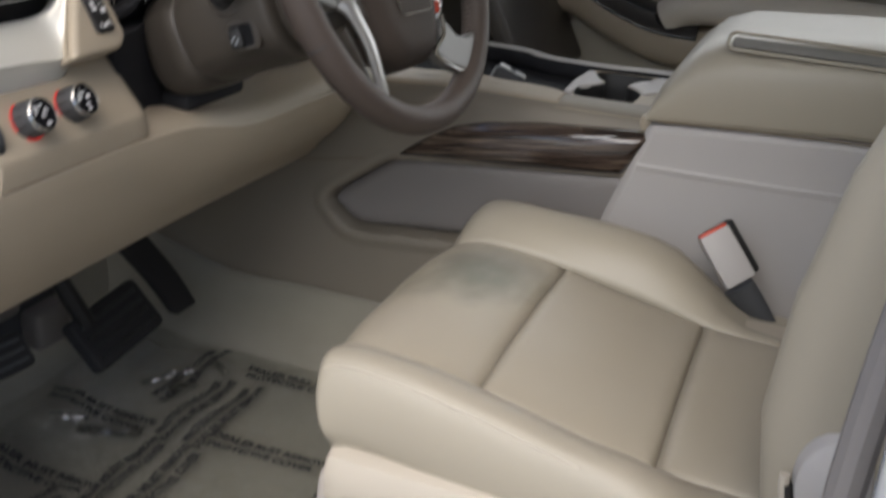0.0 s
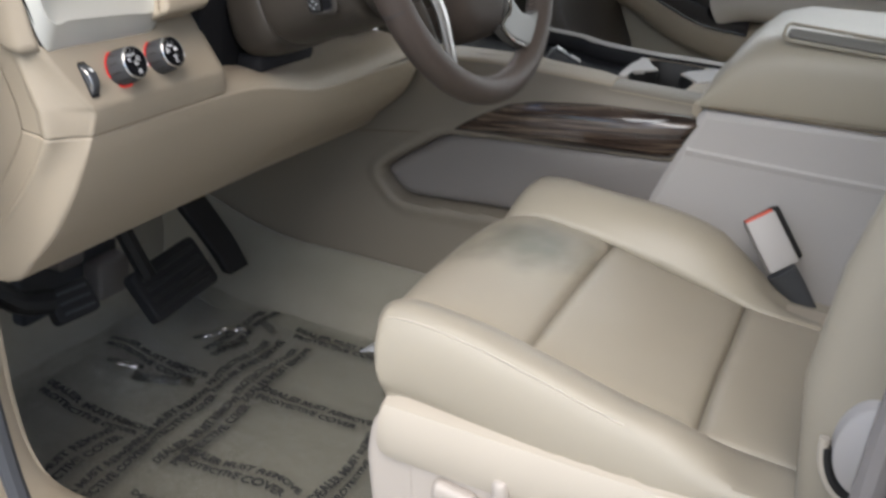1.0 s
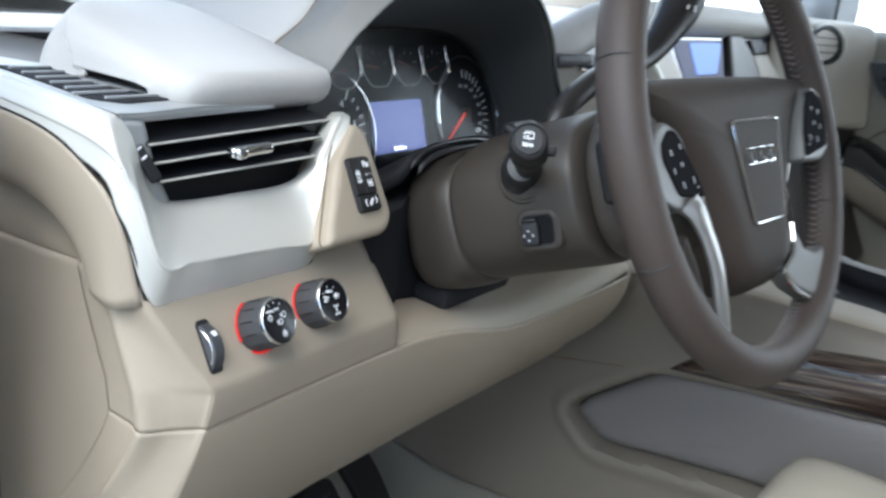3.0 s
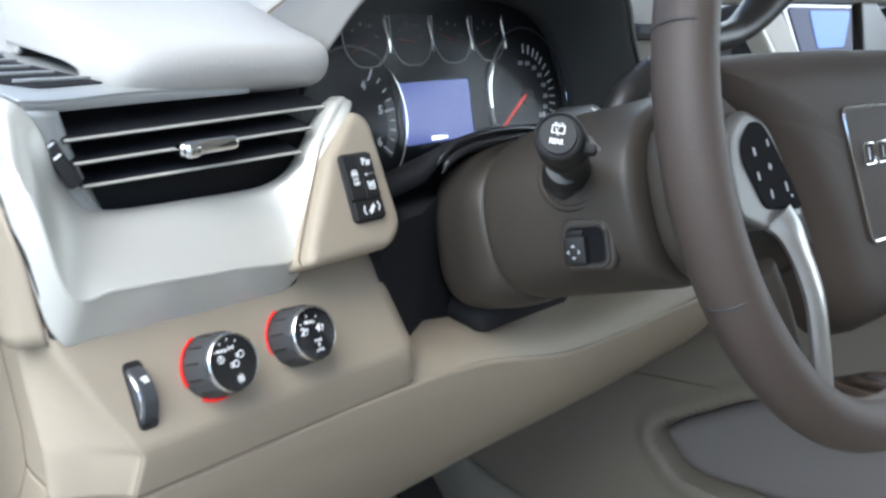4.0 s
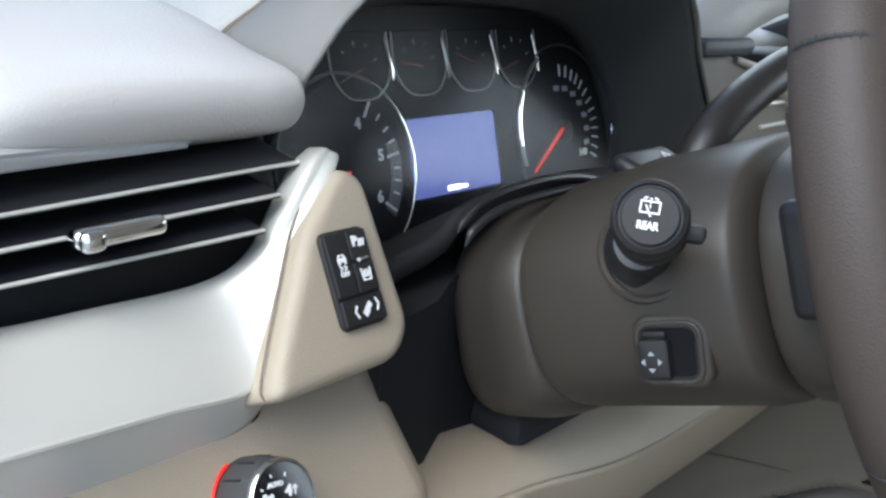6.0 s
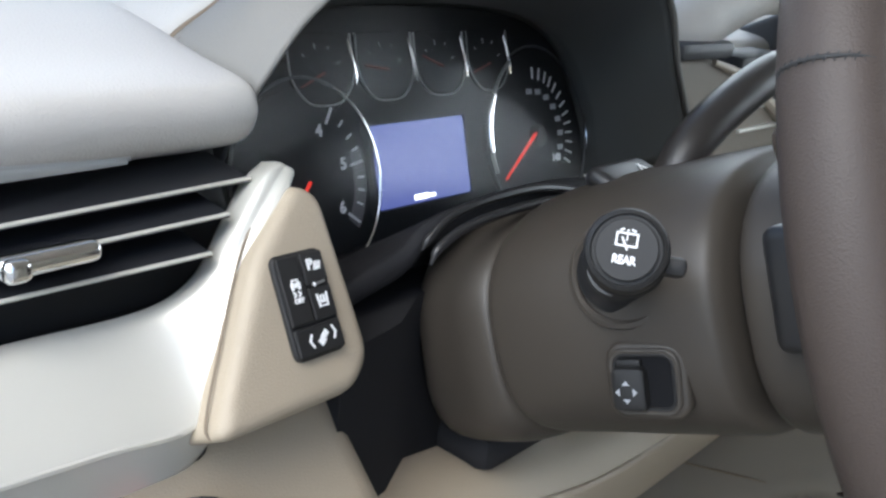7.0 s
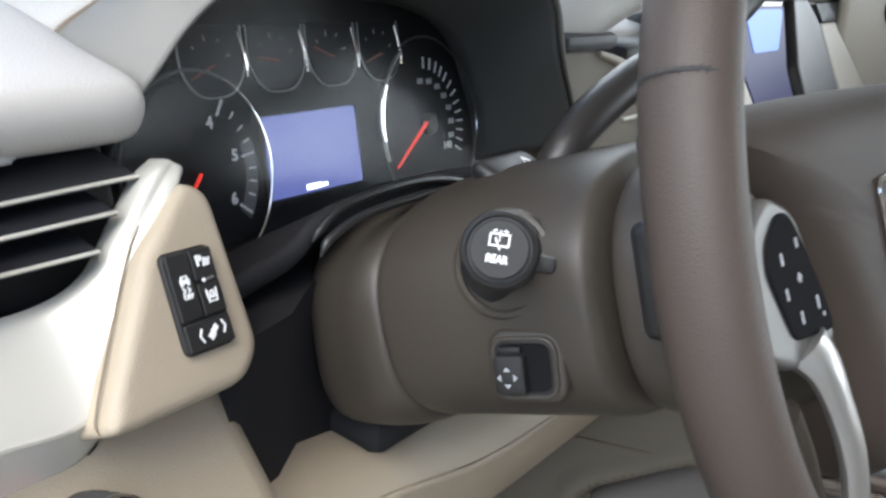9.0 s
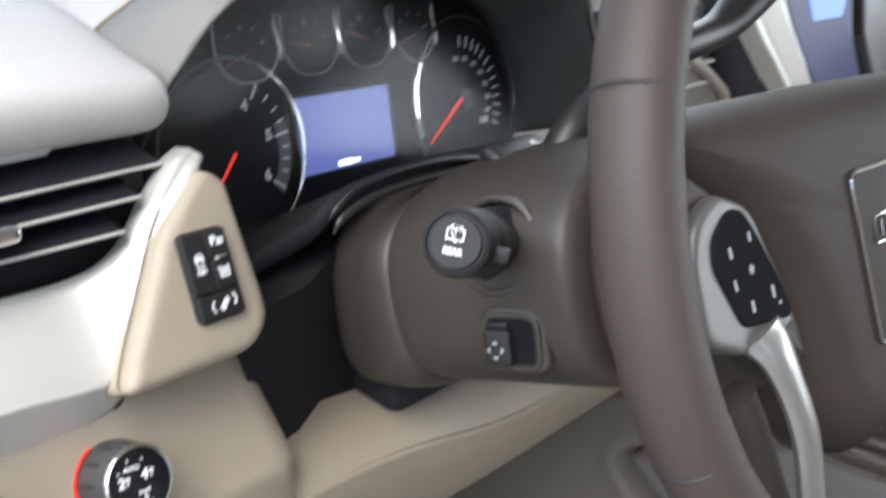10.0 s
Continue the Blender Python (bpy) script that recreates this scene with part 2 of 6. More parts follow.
def tube(pts, r, seg=10, closed=False, flat=1.0, up=None):
    pts = [Vector(p) for p in pts]
    n = len(pts)
    rings = []
    side = None
    for i, p in enumerate(pts):
        a = pts[(i - 1) % n] if closed or i else pts[i]
        b = pts[(i + 1) % n] if closed or i < n - 1 else pts[i]
        d = (b - a).normalized()
        if up is not None:
            side = d.cross(Vector(up)).normalized()
        elif side is None:
            side = d.cross(Vector((0.123, 0.456, 0.88))).normalized()
        else:
            side = (side - d * side.dot(d)).normalized()
        top = side.cross(d)
        q = r[i] if isinstance(r, (list, tuple)) else r
        rings.append([p + q * (math.cos(t) * side + flat * math.sin(t) * top) for t in (2 * math.pi * k / seg for k in range(seg))])
    if closed:
        rings.append(rings[0])
        bm = sheet(rings, True)
        bmesh.ops.remove_doubles(bm, verts=bm.verts, dist=1e-6)
        bmesh.ops.recalc_face_normals(bm, faces=bm.faces)
        return bm
    return loft(rings)


def plate(outline, depth, r=0.0, seg=3):
    """A plate with its face at z = 0 and its body behind it; r: the rounding of the face's edge."""
    pts = [Vector((x, y, 0)) for x, y in outline]
    keep = [p for i, p in enumerate(pts) if (p - pts[i - 1]).length > 1e-7]
    m = len(keep)
    if sum(a.x * b.y - a.y * b.x for a, b in zip(keep, keep[1:] + keep[:1])) < 0:
        keep = keep[::-1]
    if not r:
        return loft([[p - Vector((0, 0, depth)) for p in keep], keep])
    mid = sum(keep, Vector()) / m
    area = 0.0
    heart = Vector()
    for a, b in zip(keep, keep[1:] + keep[:1]):
        w = a.x * b.y - a.y * b.x
        area += w
        heart += (a + b) * w / 3
    heart = heart / area if abs(area) > 1e-12 else mid
    xy = np.array([(p.x, p.y) for p in keep])
    step = np.roll(xy, -1, 0) - xy

    def sunk(p):
        """The face's height at p: its edge falls away in a quarter circle."""
        o = np.array((p.x, p.y)) - xy
        f = np.clip((o * step).sum(1) / np.maximum((step ** 2).sum(1), 1e-14), 0, 1)
        d = float(np.sqrt(((o - f[:, None] * step) ** 2).sum(1)).min())
        t = min(1.0, d / r)
        return -r * (1 - math.sqrt(max(0.0, 1 - (1 - t) ** 2)))

    rings = [[p - Vector((0, 0, depth)) for p in keep]]
    share = [0.0] + [(k / seg) ** 1.6 for k in range(1, seg + 1)] + [1.5, 2.4]
    for s in share:
        ring = []
        for p in keep:
            way = heart - p
            q = p + way * min(0.75, s * r * 1.15 / max(1e-6, way.length))
            ring.append(Vector((q.x, q.y, sunk(q))))
        rings.append(ring)
    bm = sheet(rings, True)
    bm.verts.ensure_lookup_table()
    bm.faces.new([bm.verts[i] for i in range(m)][::-1])
    tip = bm.verts.new(Vector((heart.x, heart.y, sunk(heart))))
    last = len(bm.verts) - 1 - m
    bm.verts.ensure_lookup_table()
    for i in range(m):
        bm.faces.new((bm.verts[last + i], bm.verts[last + (i + 1) % m], tip))
    bmesh.ops.recalc_face_normals(bm, faces=bm.faces)
    return bm


def rrect(w, h, r, n=5):
    out = []
    for cx, cy, a0 in ((w / 2 - r, h / 2 - r, 0), (-w / 2 + r, h / 2 - r, 90), (-w / 2 + r, -h / 2 + r, 180), (w / 2 - r, -h / 2 + r, 270)):
        out += [(cx + r * math.cos(radians(a0 + 90 * i / n)), cy + r * math.sin(radians(a0 + 90 * i / n))) for i in range(n + 1)]
    return out


def rounded(pts, r, n=4):
    """A polygon with its corners rounded."""
    out = []
    m = len(pts)
    for i in range(m):
        a, b, c = (Vector((*pts[(i + k) % m], 0)) for k in (-1, 0, 1))
        da, dc = a - b, c - b
        half = max(0.2, da.angle(dc, math.pi) / 2)
        q = min(max(r, 0.7 * r / math.tan(half)) if half < 1.5 else r, da.length * 0.45, dc.length * 0.45)
        p0, p1 = b + da.normalized() * q, b + dc.normalized() * q
        for k in range(n + 1):
            f = k / n
            p = (1 - f) ** 2 * p0 + 2 * f * (1 - f) * b + f * f * p1
            out.append((p.x, p.y))
    return out


def moved(bm, m):
    bmesh.ops.transform(bm, matrix=m, verts=bm.verts)
    return bm


def joined(*bms):
    out = bmesh.new()
    for b in bms:
        me = bpy.data.meshes.new("tmp")
        b.to_mesh(me)
        out.from_mesh(me)
        bpy.data.meshes.remove(me)
        b.free()
    return out


def panel(o, lean=0.0, turn=0.0):
    """A frame at o: x to the car's right, y up the face, z out of the face towards the driver; lean: degrees that the top goes forward."""
    a = radians(lean)
    m = Matrix(((1, 0, 0), (0, math.sin(a), -math.cos(a)), (0, math.cos(a), math.sin(a)))).to_4x4()
    return Matrix.Translation(o) @ pose(0, 0, 0, 0, 0, turn) @ m


def facing(o, normal, up=(0, 0, 1)):
    z = Vector(normal).normalized()
    x = Vector(up).cross(z).normalized()
    y = z.cross(x)
    return Matrix.Translation(o) @ Matrix((x, y, z)).transposed().to_4x4()


def lettering(words, size, m, depth=0.0003):
    cu = bpy.data.curves.new("letters", "FONT")
    cu.body, cu.size, cu.align_x, cu.align_y, cu.extrude = words, size, "CENTER", "CENTER", depth
    cu.resolution_u, cu.offset = 3, size * 0.035
    ob = new("letters", cu)
    dg = bpy.context.evaluated_depsgraph_get()
    me = bpy.data.meshes.new_from_object(ob.evaluated_get(dg))
    bm = bmesh.new()
    bm.from_mesh(me)
    bpy.data.objects.remove(ob)
    bpy.data.meshes.remove(me)
    return moved(bm, m)


def thing(name, at, label, category, group="", kind=""):
    ob = new(name)
    ob.empty_display_size = 0.05
    ob.location = at
    return tagged(ob, label, category, group, kind)


def mesh_of(name, bm, mat, smooth=True, thick=0.0, bevel=0.0, angle=35):
    me = bpy.data.meshes.new(name)
    for f in bm.faces:
        f.smooth = smooth and len(f.verts) <= 6
    bm.to_mesh(me)
    bm.free()
    me.materials.append(mat)
    if smooth:
        me.set_sharp_from_angle(angle=radians(angle))
    ob = new(name, me)
    if thick:
        s = ob.modifiers.new("thickness", "SOLIDIFY")
        s.thickness, s.offset = thick, 0
    if bevel:
        b = ob.modifiers.new("edges", "BEVEL")
        b.width, b.segments, b.limit_method, b.angle_limit = bevel, 2, "ANGLE", radians(40)
    return ob


def part(name, bm, mat, parent, label="", smooth=True, thick=0.0, bevel=0.0, angle=35):
    ob = mesh_of(name, bm, mat, smooth, thick, bevel, angle)
    ob.parent = parent
    if parent.type == "EMPTY":
        ob.matrix_parent_inverse = Matrix.Translation(-parent.location)
    return tagged(ob, label)


def structure(name, bm, mat, label, category, **kw):
    return tagged(mesh_of(name, bm, mat, **kw), label, category, kind="structure")

# ---- the shell of the cabin ----
structure("ground", box((0, 0, -0.05), (400, 400, 0.1)), CONCRETE, "pale concrete ground round the car", "ground", smooth=False)
floor_rows = [[(x, y, z) for x in (-0.80, -0.74, -0.70, -0.45, -0.15, 0.3, 0.85)] for y, z in ((-1.9, 0.505), (-0.6, 0.505), (0.1, 0.505), (0.42, 0.508), (0.58, 0.53), (0.74, 0.68), (0.86, 0.84), (0.9, 1.05))]
for r in floor_rows:
    r[0] = (-0.80, r[0][1], max(0.57, r[0][2] + 0.01))
    r[1] = (-0.765, r[1][1], max(0.56, r[1][2] + 0.01))
structure("floor", sheet(net(floor_rows, 40, 60)), CARPET, "beige looped carpet on the cabin floor and toe board", "carpet", thick=0.012)
tunnel = [[(x, y, z + max(0.0, y - 0.45) * 0.25) for x, z in ((-0.068, 0.610), (-0.074, 0.612), (-0.080, 0.603), (-0.090, 0.582), (-0.108, 0.556), (-0.135, 0.536), (-0.175, 0.518), (-0.20, 0.508))] for y in (-0.12, 0.10, 0.30, 0.45, 0.60, 0.75)]
structure("tunnel_carpet", sheet(net(tunnel, 40, 40)), CARPET, "beige looped carpet rising on to the tunnel beside the console", "carpet", thick=0.004)
inner_edge = [(-0.765, 0.20, 0.596), (-0.765, 0.285, 0.598), (-0.765, 0.322, 0.63), (-0.766, 0.341, 0.69), (-0.769, 0.348, 0.77), (-0.775, 0.352, 0.86)]
kick = [[(-0.87, y - 0.012, z + 0.012) for x, y, z in inner_edge], [(-0.80, y - 0.006, z + 0.007) for x, y, z in inner_edge], inner_edge, [(x + 0.008, y + 0.012, z - 0.012) for x, y, z in inner_edge], [(x + 0.035, y + 0.16, z - 0.06) for x, y, z in inner_edge]]
structure("kick_panel", sheet(net(kick, 40, 24)), BEIGE, "beige kick panel beside the pedals", "trim panel", thick=0.004)
sill = [(-0.97, 0.40), (-0.97, 0.555), (-0.95, 0.57), (-0.86, 0.585), (-0.80, 0.604), (-0.777, 0.604), (-0.765, 0.597), (-0.757, 0.57), (-0.75, 0.45)]
structure("sill", loft([[Vector((x, y, z)) for x, z in sill] for y in (-0.75, 0.62)]), BEIGE, "beige plastic door sill cover beside the carpet", "sill", bevel=0.004)
structure("roof", box((0.02, -0.75, 1.66), (1.6, 2.3, 0.06), 0.02), HEAD, "beige fabric headliner above the seats", "ceiling")
structure("wall_back", box((0.02, -1.93, 1.08), (1.74, 0.05, 1.14)), HEAD, "plain beige rear end of the cabin", "wall", smooth=False)
structure("firewall", box((0.02, 0.95, 0.82), (1.74, 0.05, 0.66)), DARK, "dark sheet metal bulkhead behind the pedals", "wall", smooth=False)

# windscreen and pillars
ws = [[(x, 0.98 - 0.03 * abs(x) ** 2, 1.17), (x, 0.42 - 0.05 * abs(x) ** 2, 1.64)] for x in (-0.76, -0.4, 0, 0.4, 0.8)]
glass = structure("windscreen", sheet([[Vector(p) for p in col] for col in ws]), GLASS, "clear laminated windscreen glass", "window")
glass.visible_shadow = False


def pillar(name, pts, r, mat, label):
    return structure(name, tube(spline(pts, 24), r, 12, flat=1.5), mat, label, "pillar")


pillar("pillar_a_left", [(-0.845, 0.95, 1.13), (-0.83, 0.72, 1.30), (-0.79, 0.42, 1.52), (-0.74, 0.22, 1.66)], 0.045, HEAD, "cream fabric covered windscreen pillar")
pillar("pillar_a_right", [(0.86, 0.95, 1.13), (0.85, 0.72, 1.30), (0.82, 0.42, 1.52), (0.78, 0.22, 1.66)], 0.045, HEAD, "cream fabric covered windscreen pillar")
pillar("pillar_b_left", [(-0.83, -0.56, 0.5), (-0.83, -0.56, 1.0), (-0.80, -0.58, 1.3), (-0.75, -0.60, 1.66)], 0.040, GREY, "grey plastic covered door pillar behind the seat")
structure("body_side_left", joined(box((-0.91, 0.52, 0.86), (0.10, 0.44, 0.72), 0.02), box((-0.915, -1.07, 0.98), (0.05, 1.2, 0.94), 0.015)), WHITEPAINT, "white painted body side round the open doorway", "car body")
seal = [(-0.80, -0.53, 1.5), (-0.85, -0.482, 1.2), (-0.868, -0.462, 1.0), (-0.868, -0.462, 0.75), (-0.86, -0.44, 0.62), (-0.86, -0.3, 0.585), (-0.86, 0.05, 0.585), (-0.862, 0.20, 0.62), (-0.868, 0.255, 0.80), (-0.872, 0.27, 0.98), (-0.872, 0.285, 1.12), (-0.865, 0.33, 1.22), (-0.84, 0.37, 1.36), (-0.79, 0.25, 1.6)]
structure("door_seal", tube(spline(seal[5:], 70), 0.0095, 8), SEALGREY, "dark grey rubber door seal round the opening", "seal")
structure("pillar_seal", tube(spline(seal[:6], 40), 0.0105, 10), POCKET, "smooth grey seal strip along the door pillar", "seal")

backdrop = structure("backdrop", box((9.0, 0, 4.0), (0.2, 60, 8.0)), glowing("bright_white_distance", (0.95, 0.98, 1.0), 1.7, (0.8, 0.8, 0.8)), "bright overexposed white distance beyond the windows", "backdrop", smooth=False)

# ---- passenger door ----
pd = thing("passenger_door", (0.80, 0.0, 0.6), "beige passenger door with chrome handle and padded armrest, closed", "door")
PDX = 0.76
rows = []
for y in (0.42, 0.2, 0.0, -0.3, -0.7):
    rows.append([(PDX + 0.05, y, 0.55), (PDX + 0.02, y, 0.75), (PDX + 0.012, y, 0.95), (PDX + 0.005, y, 1.08), (PDX + 0.004, y, 1.20), (PDX + 0.012, y, 1.245), (PDX + 0.05, y, 1.262)])
part("door_panel", sheet(net(rows, 40, 20)), DOORSKIN, pd, thick=0.01)
part("door_shell", box((0.87, -0.15, 0.9), (0.08, 1.15, 0.7), 0.01), WHITEPAINT, pd, "white painted outer shell")
DM = Matrix(((0, 0, -1, PDX), (-1, 0, 0, 0), (0, 1, 0, 0), (0, 0, 0, 1)))
bezel = rounded([(-0.150, 1.213), (-0.060, 1.224), (-0.003, 1.230), (0.028, 1.216), (0.058, 1.178), (0.045, 1.172), (-0.098, 1.146), (-0.126, 1.168)], 0.010)
bz = part("handle_bezel", moved(plate(bezel, 0.012, 0.003), DM @ Matrix.Translation((0, 0, 0.012))), SEALGREY, pd, "grey recessed bezel")
part("handle_cup", moved(plate(rounded([(-0.097, 1.206), (-0.002, 1.220), (0.019, 1.209), (0.036, 1.180), (-0.066, 1.159), (-0.086, 1.180)], 0.010), 0.008, 0.003), DM @ Matrix.Translation((0, 0, 0.0145))), BLACK, bz)
lever = moved(plate(rounded([(-0.006, 1.198), (0.013, 1.202), (0.031, 1.181), (0.023, 1.176), (0.008, 1.188), (-0.006, 1.184)], 0.003), 0.010, 0.003), Matrix.Translation((0, 0, 0.030)))
part("handle_lever", moved(joined(tube([(-0.078, 1.170, 0.024), (-0.04, 1.180, 0.027), (0.0, 1.190, 0.027)], [0.0026, 0.0034, 0.0042], 10), lever), DM), CHROME, bz, "chrome pull lever")
part("bezel_edge", moved(tube([(x, y, 0.0125) for x, y in bezel], 0.0016, 6, True), DM), GUNMETAL, bz, "satin bezel edge")
for u, v in ((-0.114, 1.189), (-0.107, 1.175)):
    part("lock_button", moved(box((u, v, 0.0135), (0.012, 0.009, 0.005), 0.002), DM), BLACK, bz)
arm = [[(PDX - d, y, z) for d, z in ((-0.01, zc - 0.075), (0.035, zc - 0.06), (0.055, zc - 0.02), (0.05, zc + 0.005), (0.02, zc + 0.012), (-0.01, zc + 0.016))] for y, zc in ((0.155, 1.035), (0.11, 1.03), (0.02, 0.985), (-0.07, 0.955), (-0.2, 0.945), (-0.6, 0.96))]
part("armrest_body", sheet(net(arm, 24, 40)), BEIGE, pd, thick=0.006)
strip = [[(PDX - d, y, z + 0.004) for d, z in ((-0.005, zc + 0.036), (0.03, zc + 0.026), (0.055, zc + 0.006), (0.064, zc - 0.012))] for y, zc in ((0.15, 1.042), (0.11, 1.034), (0.02, 0.988), (-0.07, 0.957), (-0.16, 0.95))]
sw = part("switch_strip", sheet(net(strip, 16, 30)), GLOSS, pd, "glossy black window switch strip", thick=0.004)
part("window_switch", moved(box((0, 0, 0), (0.025, 0.014, 0.01), 0.003), Matrix.Translation((PDX - 0.035, 0.085, 1.036))), BLACK, sw)
part("armrest_pad", tube(spline([(PDX - 0.03, -0.09, 0.975), (PDX - 0.035, -0.13, 1.0), (PDX - 0.035, -0.2, 1.008), (PDX - 0.035, -0.45, 1.012), (PDX - 0.03, -0.62, 1.0)], 40), 0.036, 14), LEATHER_SIDE, pd, "padded cream armrest")
part("map_pocket", box((PDX - 0.01, -0.15, 0.70), (0.05, 0.7, 0.16), 0.02), TAUPE, pd)
seamline = spline([(PDX - 0.003, 0.128, 1.070), (PDX - 0.003, 0.099, 1.096), (PDX - 0.003, 0.051, 1.114), (PDX - 0.003, -0.107, 1.140), (PDX - 0.003, -0.6, 1.15)], 30)
part("panel_seam", tube(seamline, 0.0016, 6), SEAM, pd)
structure("window_1", sheet([[Vector((0.835, 0.36, 1.25)), Vector((0.79, 0.36, 1.64))], [Vector((0.835, -0.6, 1.25)), Vector((0.79, -0.6, 1.64))]]), GLASS, "clear passenger door window glass", "window", smooth=False).visible_shadow = False
structure("door_frame_upper", joined(tube([(0.84, 0.36, 1.25), (0.80, 0.1, 1.64)], 0.018, 8), tube([(0.84, -0.64, 1.25), (0.79, -0.66, 1.64)], 0.03, 8)), RUBBER, "black window frame of the passenger door", "door frame")
em = thing("exterior_mirror", (1.0, 0.27, 1.2), "white exterior door mirror outside the passenger window", "mirror")
part("shell", moved(loft([[Vector((0.11 * s * math.cos(a), d, 0.075 * s * math.sin(a))) for a in (2 * math.pi * k / 20 for k in range(20))] for d, s in ((0.0, 1.0), (0.03, 1.0), (0.07, 0.8), (0.09, 0.4))]), Matrix.Translation((1.02, 0.26, 1.30))), WHITEPAINT, em)
part("mirror_face", moved(loft([[Vector((0.10 * math.cos(a), d, 0.066 * math.sin(a))) for a in (2 * math.pi * k / 20 for k in range(20))] for d in (-0.006, 0.0)]), Matrix.Translation((1.02, 0.26, 1.30))), DARK, em)
part("foot", box((0.91, 0.29, 1.25), (0.10, 0.05, 0.04), 0.01), BLACK, em)

# ---- dashboard ----
dash = thing("dashboard", (-0.1, 0.5, 0.85), "two-tone beige dashboard with satin silver trim", "dashboard")
PROF = [(0.236, 1.093), (0.220, 1.066), (0.2045, 1.039), (0.2015, 1.0335), (0.2008, 1.029), (0.2012, 1.020), (0.2031, 1.0074)]
KNEE = [(0.2035, 1.007), (0.206, 0.985), (0.216, 0.95), (0.236, 0.912), (0.262, 0.878), (0.286, 0.853), (0.33, 0.846)]
EDGE_Z = [0.84, 0.875, 0.919, 0.967, 1.007, 1.03, 1.058, 1.093]
EDGE_X = [-0.790, -0.790, -0.788, -0.784, -0.772, -0.769, -0.784, -0.799]
RIDGE_Y = [0.345, 0.318, 0.285, 0.248, 0.230, 0.235, 0.249, 0.262]


def edge_x(z):
    """Where the front of the dashboard turns into its door side."""
    return float(np.interp(z, EDGE_Z, EDGE_X))


def ridge_y(z):
    return float(np.interp(z, EDGE_Z, RIDGE_Y))


def corner(y, z):
    e, r = edge_x(z), max(y + 0.02, ridge_y(z))
    return [(-0.794, r + 0.03, z), (-0.797, r + 0.006, z), (-0.8005, r - 0.002, z), (-0.799, r - 0.007, z), ((e - 0.803) / 2, (y + r) / 2, z), (e - 0.003, y + 0.0042, z), (e, y + 0.0008, z), (e + 0.004, y, z)]


def dip(x, z):
    f = min(1, max(0, (x + 0.56) / 0.2))
    return -0.032 * f * f * (3 - 2 * f) * min(1, max(0, (z - 0.88) / 0.1))


def right_x(z):
    """The free edge of the knob panel, beside the steering column."""
    return -0.577 + 0.24 * (1.044 - z)


def knob_panel():
    rows = []
    for y, z in PROF:
        rows.append(corner(y, z) + [(-0.74, y, z), (-0.66, y + 0.001, z), (right_x(z) - 0.020, y + 0.0015, z), (right_x(z) - 0.008, y + 0.0025, z), (right_x(z) - 0.002, y + 0.006, z), (right_x(z), y + 0.012, z), (right_x(z) + 0.003, y + 0.05, z)])
    return sheet(net(rows, 110, 34))


def knee_panel():
    rows = []
    for y, z in KNEE:
        rows.append(corner(y, z) + [(-0.74, y, z)] + [(x, y + d, z + k + dip(x, z)) for x, d, k in ((-0.60, 0.001, 0), (-0.50, 0.001, 0), (-0.38, 0.001, 0), (-0.24, 0.001, -0.003), (-0.14, 0.003, -0.006), (-0.085, 0.008, -0.008), (-0.066, 0.03, -0.008))])
    return sheet(net(rows, 130, 36))


part("knob_panel", knob_panel(), BEIGE, dash, thick=0.003)
part("knee_bolster", knee_panel(), BEIGE, dash, thick=0.003)
shelf = [[(x, y + d, z + dip(x, z)) for x, d in ((-0.576, 0.001), (-0.56, 0.001), (-0.54, 0.001), (-0.48, 0.001), (-0.38, 0.001), (-0.24, 0.001), (-0.14, 0.004), (-0.085, 0.010))] for y, z in ((0.34, 1.026), (0.27, 1.023), (0.25, 1.0215), (0.230, 1.0195), (0.215, 1.0145), (0.2075, 1.0075), (0.2045, 1.0030))]
part("knee_shelf", sheet(net(shelf, 40, 16)), BEIGE, dash, thick=0.003)
part("black_filler", loft([[Vector((-0.590, 0.224, z)), Vector((-0.545, 0.233, z)), Vector((-0.512, 0.251, z)), Vector((-0.36, 0.262, z)), Vector((-0.36, 0.38, z)), Vector((-0.590, 0.38, z))] for z in (0.985, 1.105)]), VOID, dash, "matt black filler beside the steering column")
part("panel_joint", tube(spline([(-0.7722, 0.2035, 1.0085), (-0.767, 0.2022, 1.0085), (-0.74, 0.2020, 1.0085), (-0.66, 0.203, 1.0085), (-0.574, 0.2045, 1.0085)], 40), 0.0009, 6), SEAM, dash)


# end cap on the door side
cap = []
for z in (1.093, 1.066, 1.03, 1.007, 0.967, 0.919, 0.875, 0.845):
    y = ridge_y(z)
    cap.append([(-0.7955, y + 0.004, z), (-0.7935, y + 0.012, z), (-0.7925, y + 0.03, z), (-0.794, y + 0.07, z), (-0.797, 0.46, z)])
part("end_cap", sheet(net(cap, 30, 36)), BEIGE, dash, "smooth beige end cap", thick=0.003)
upper_side = [[(-0.798, 0.231, 1.083), (-0.8054, 0.244, 1.133), (-0.8079, 0.273, 1.159), (-0.8079, 0.32, 1.1735), (-0.8079, 0.42, 1.181)], [(-0.808, 0.245, 1.08), (-0.808, 0.258, 1.122), (-0.808, 0.283, 1.145), (-0.808, 0.33, 1.158), (-0.808, 0.42, 1.162)], [(-0.803, 0.268, 1.082), (-0.803, 0.278, 1.104), (-0.803, 0.30, 1.122), (-0.803, 0.34, 1.135), (-0.803, 0.42, 1.142)], [(-0.793, 0.275, 1.078), (-0.793, 0.285, 1.098), (-0.793, 0.306, 1.114), (-0.793, 0.345, 1.127), (-0.793, 0.42, 1.132)]]
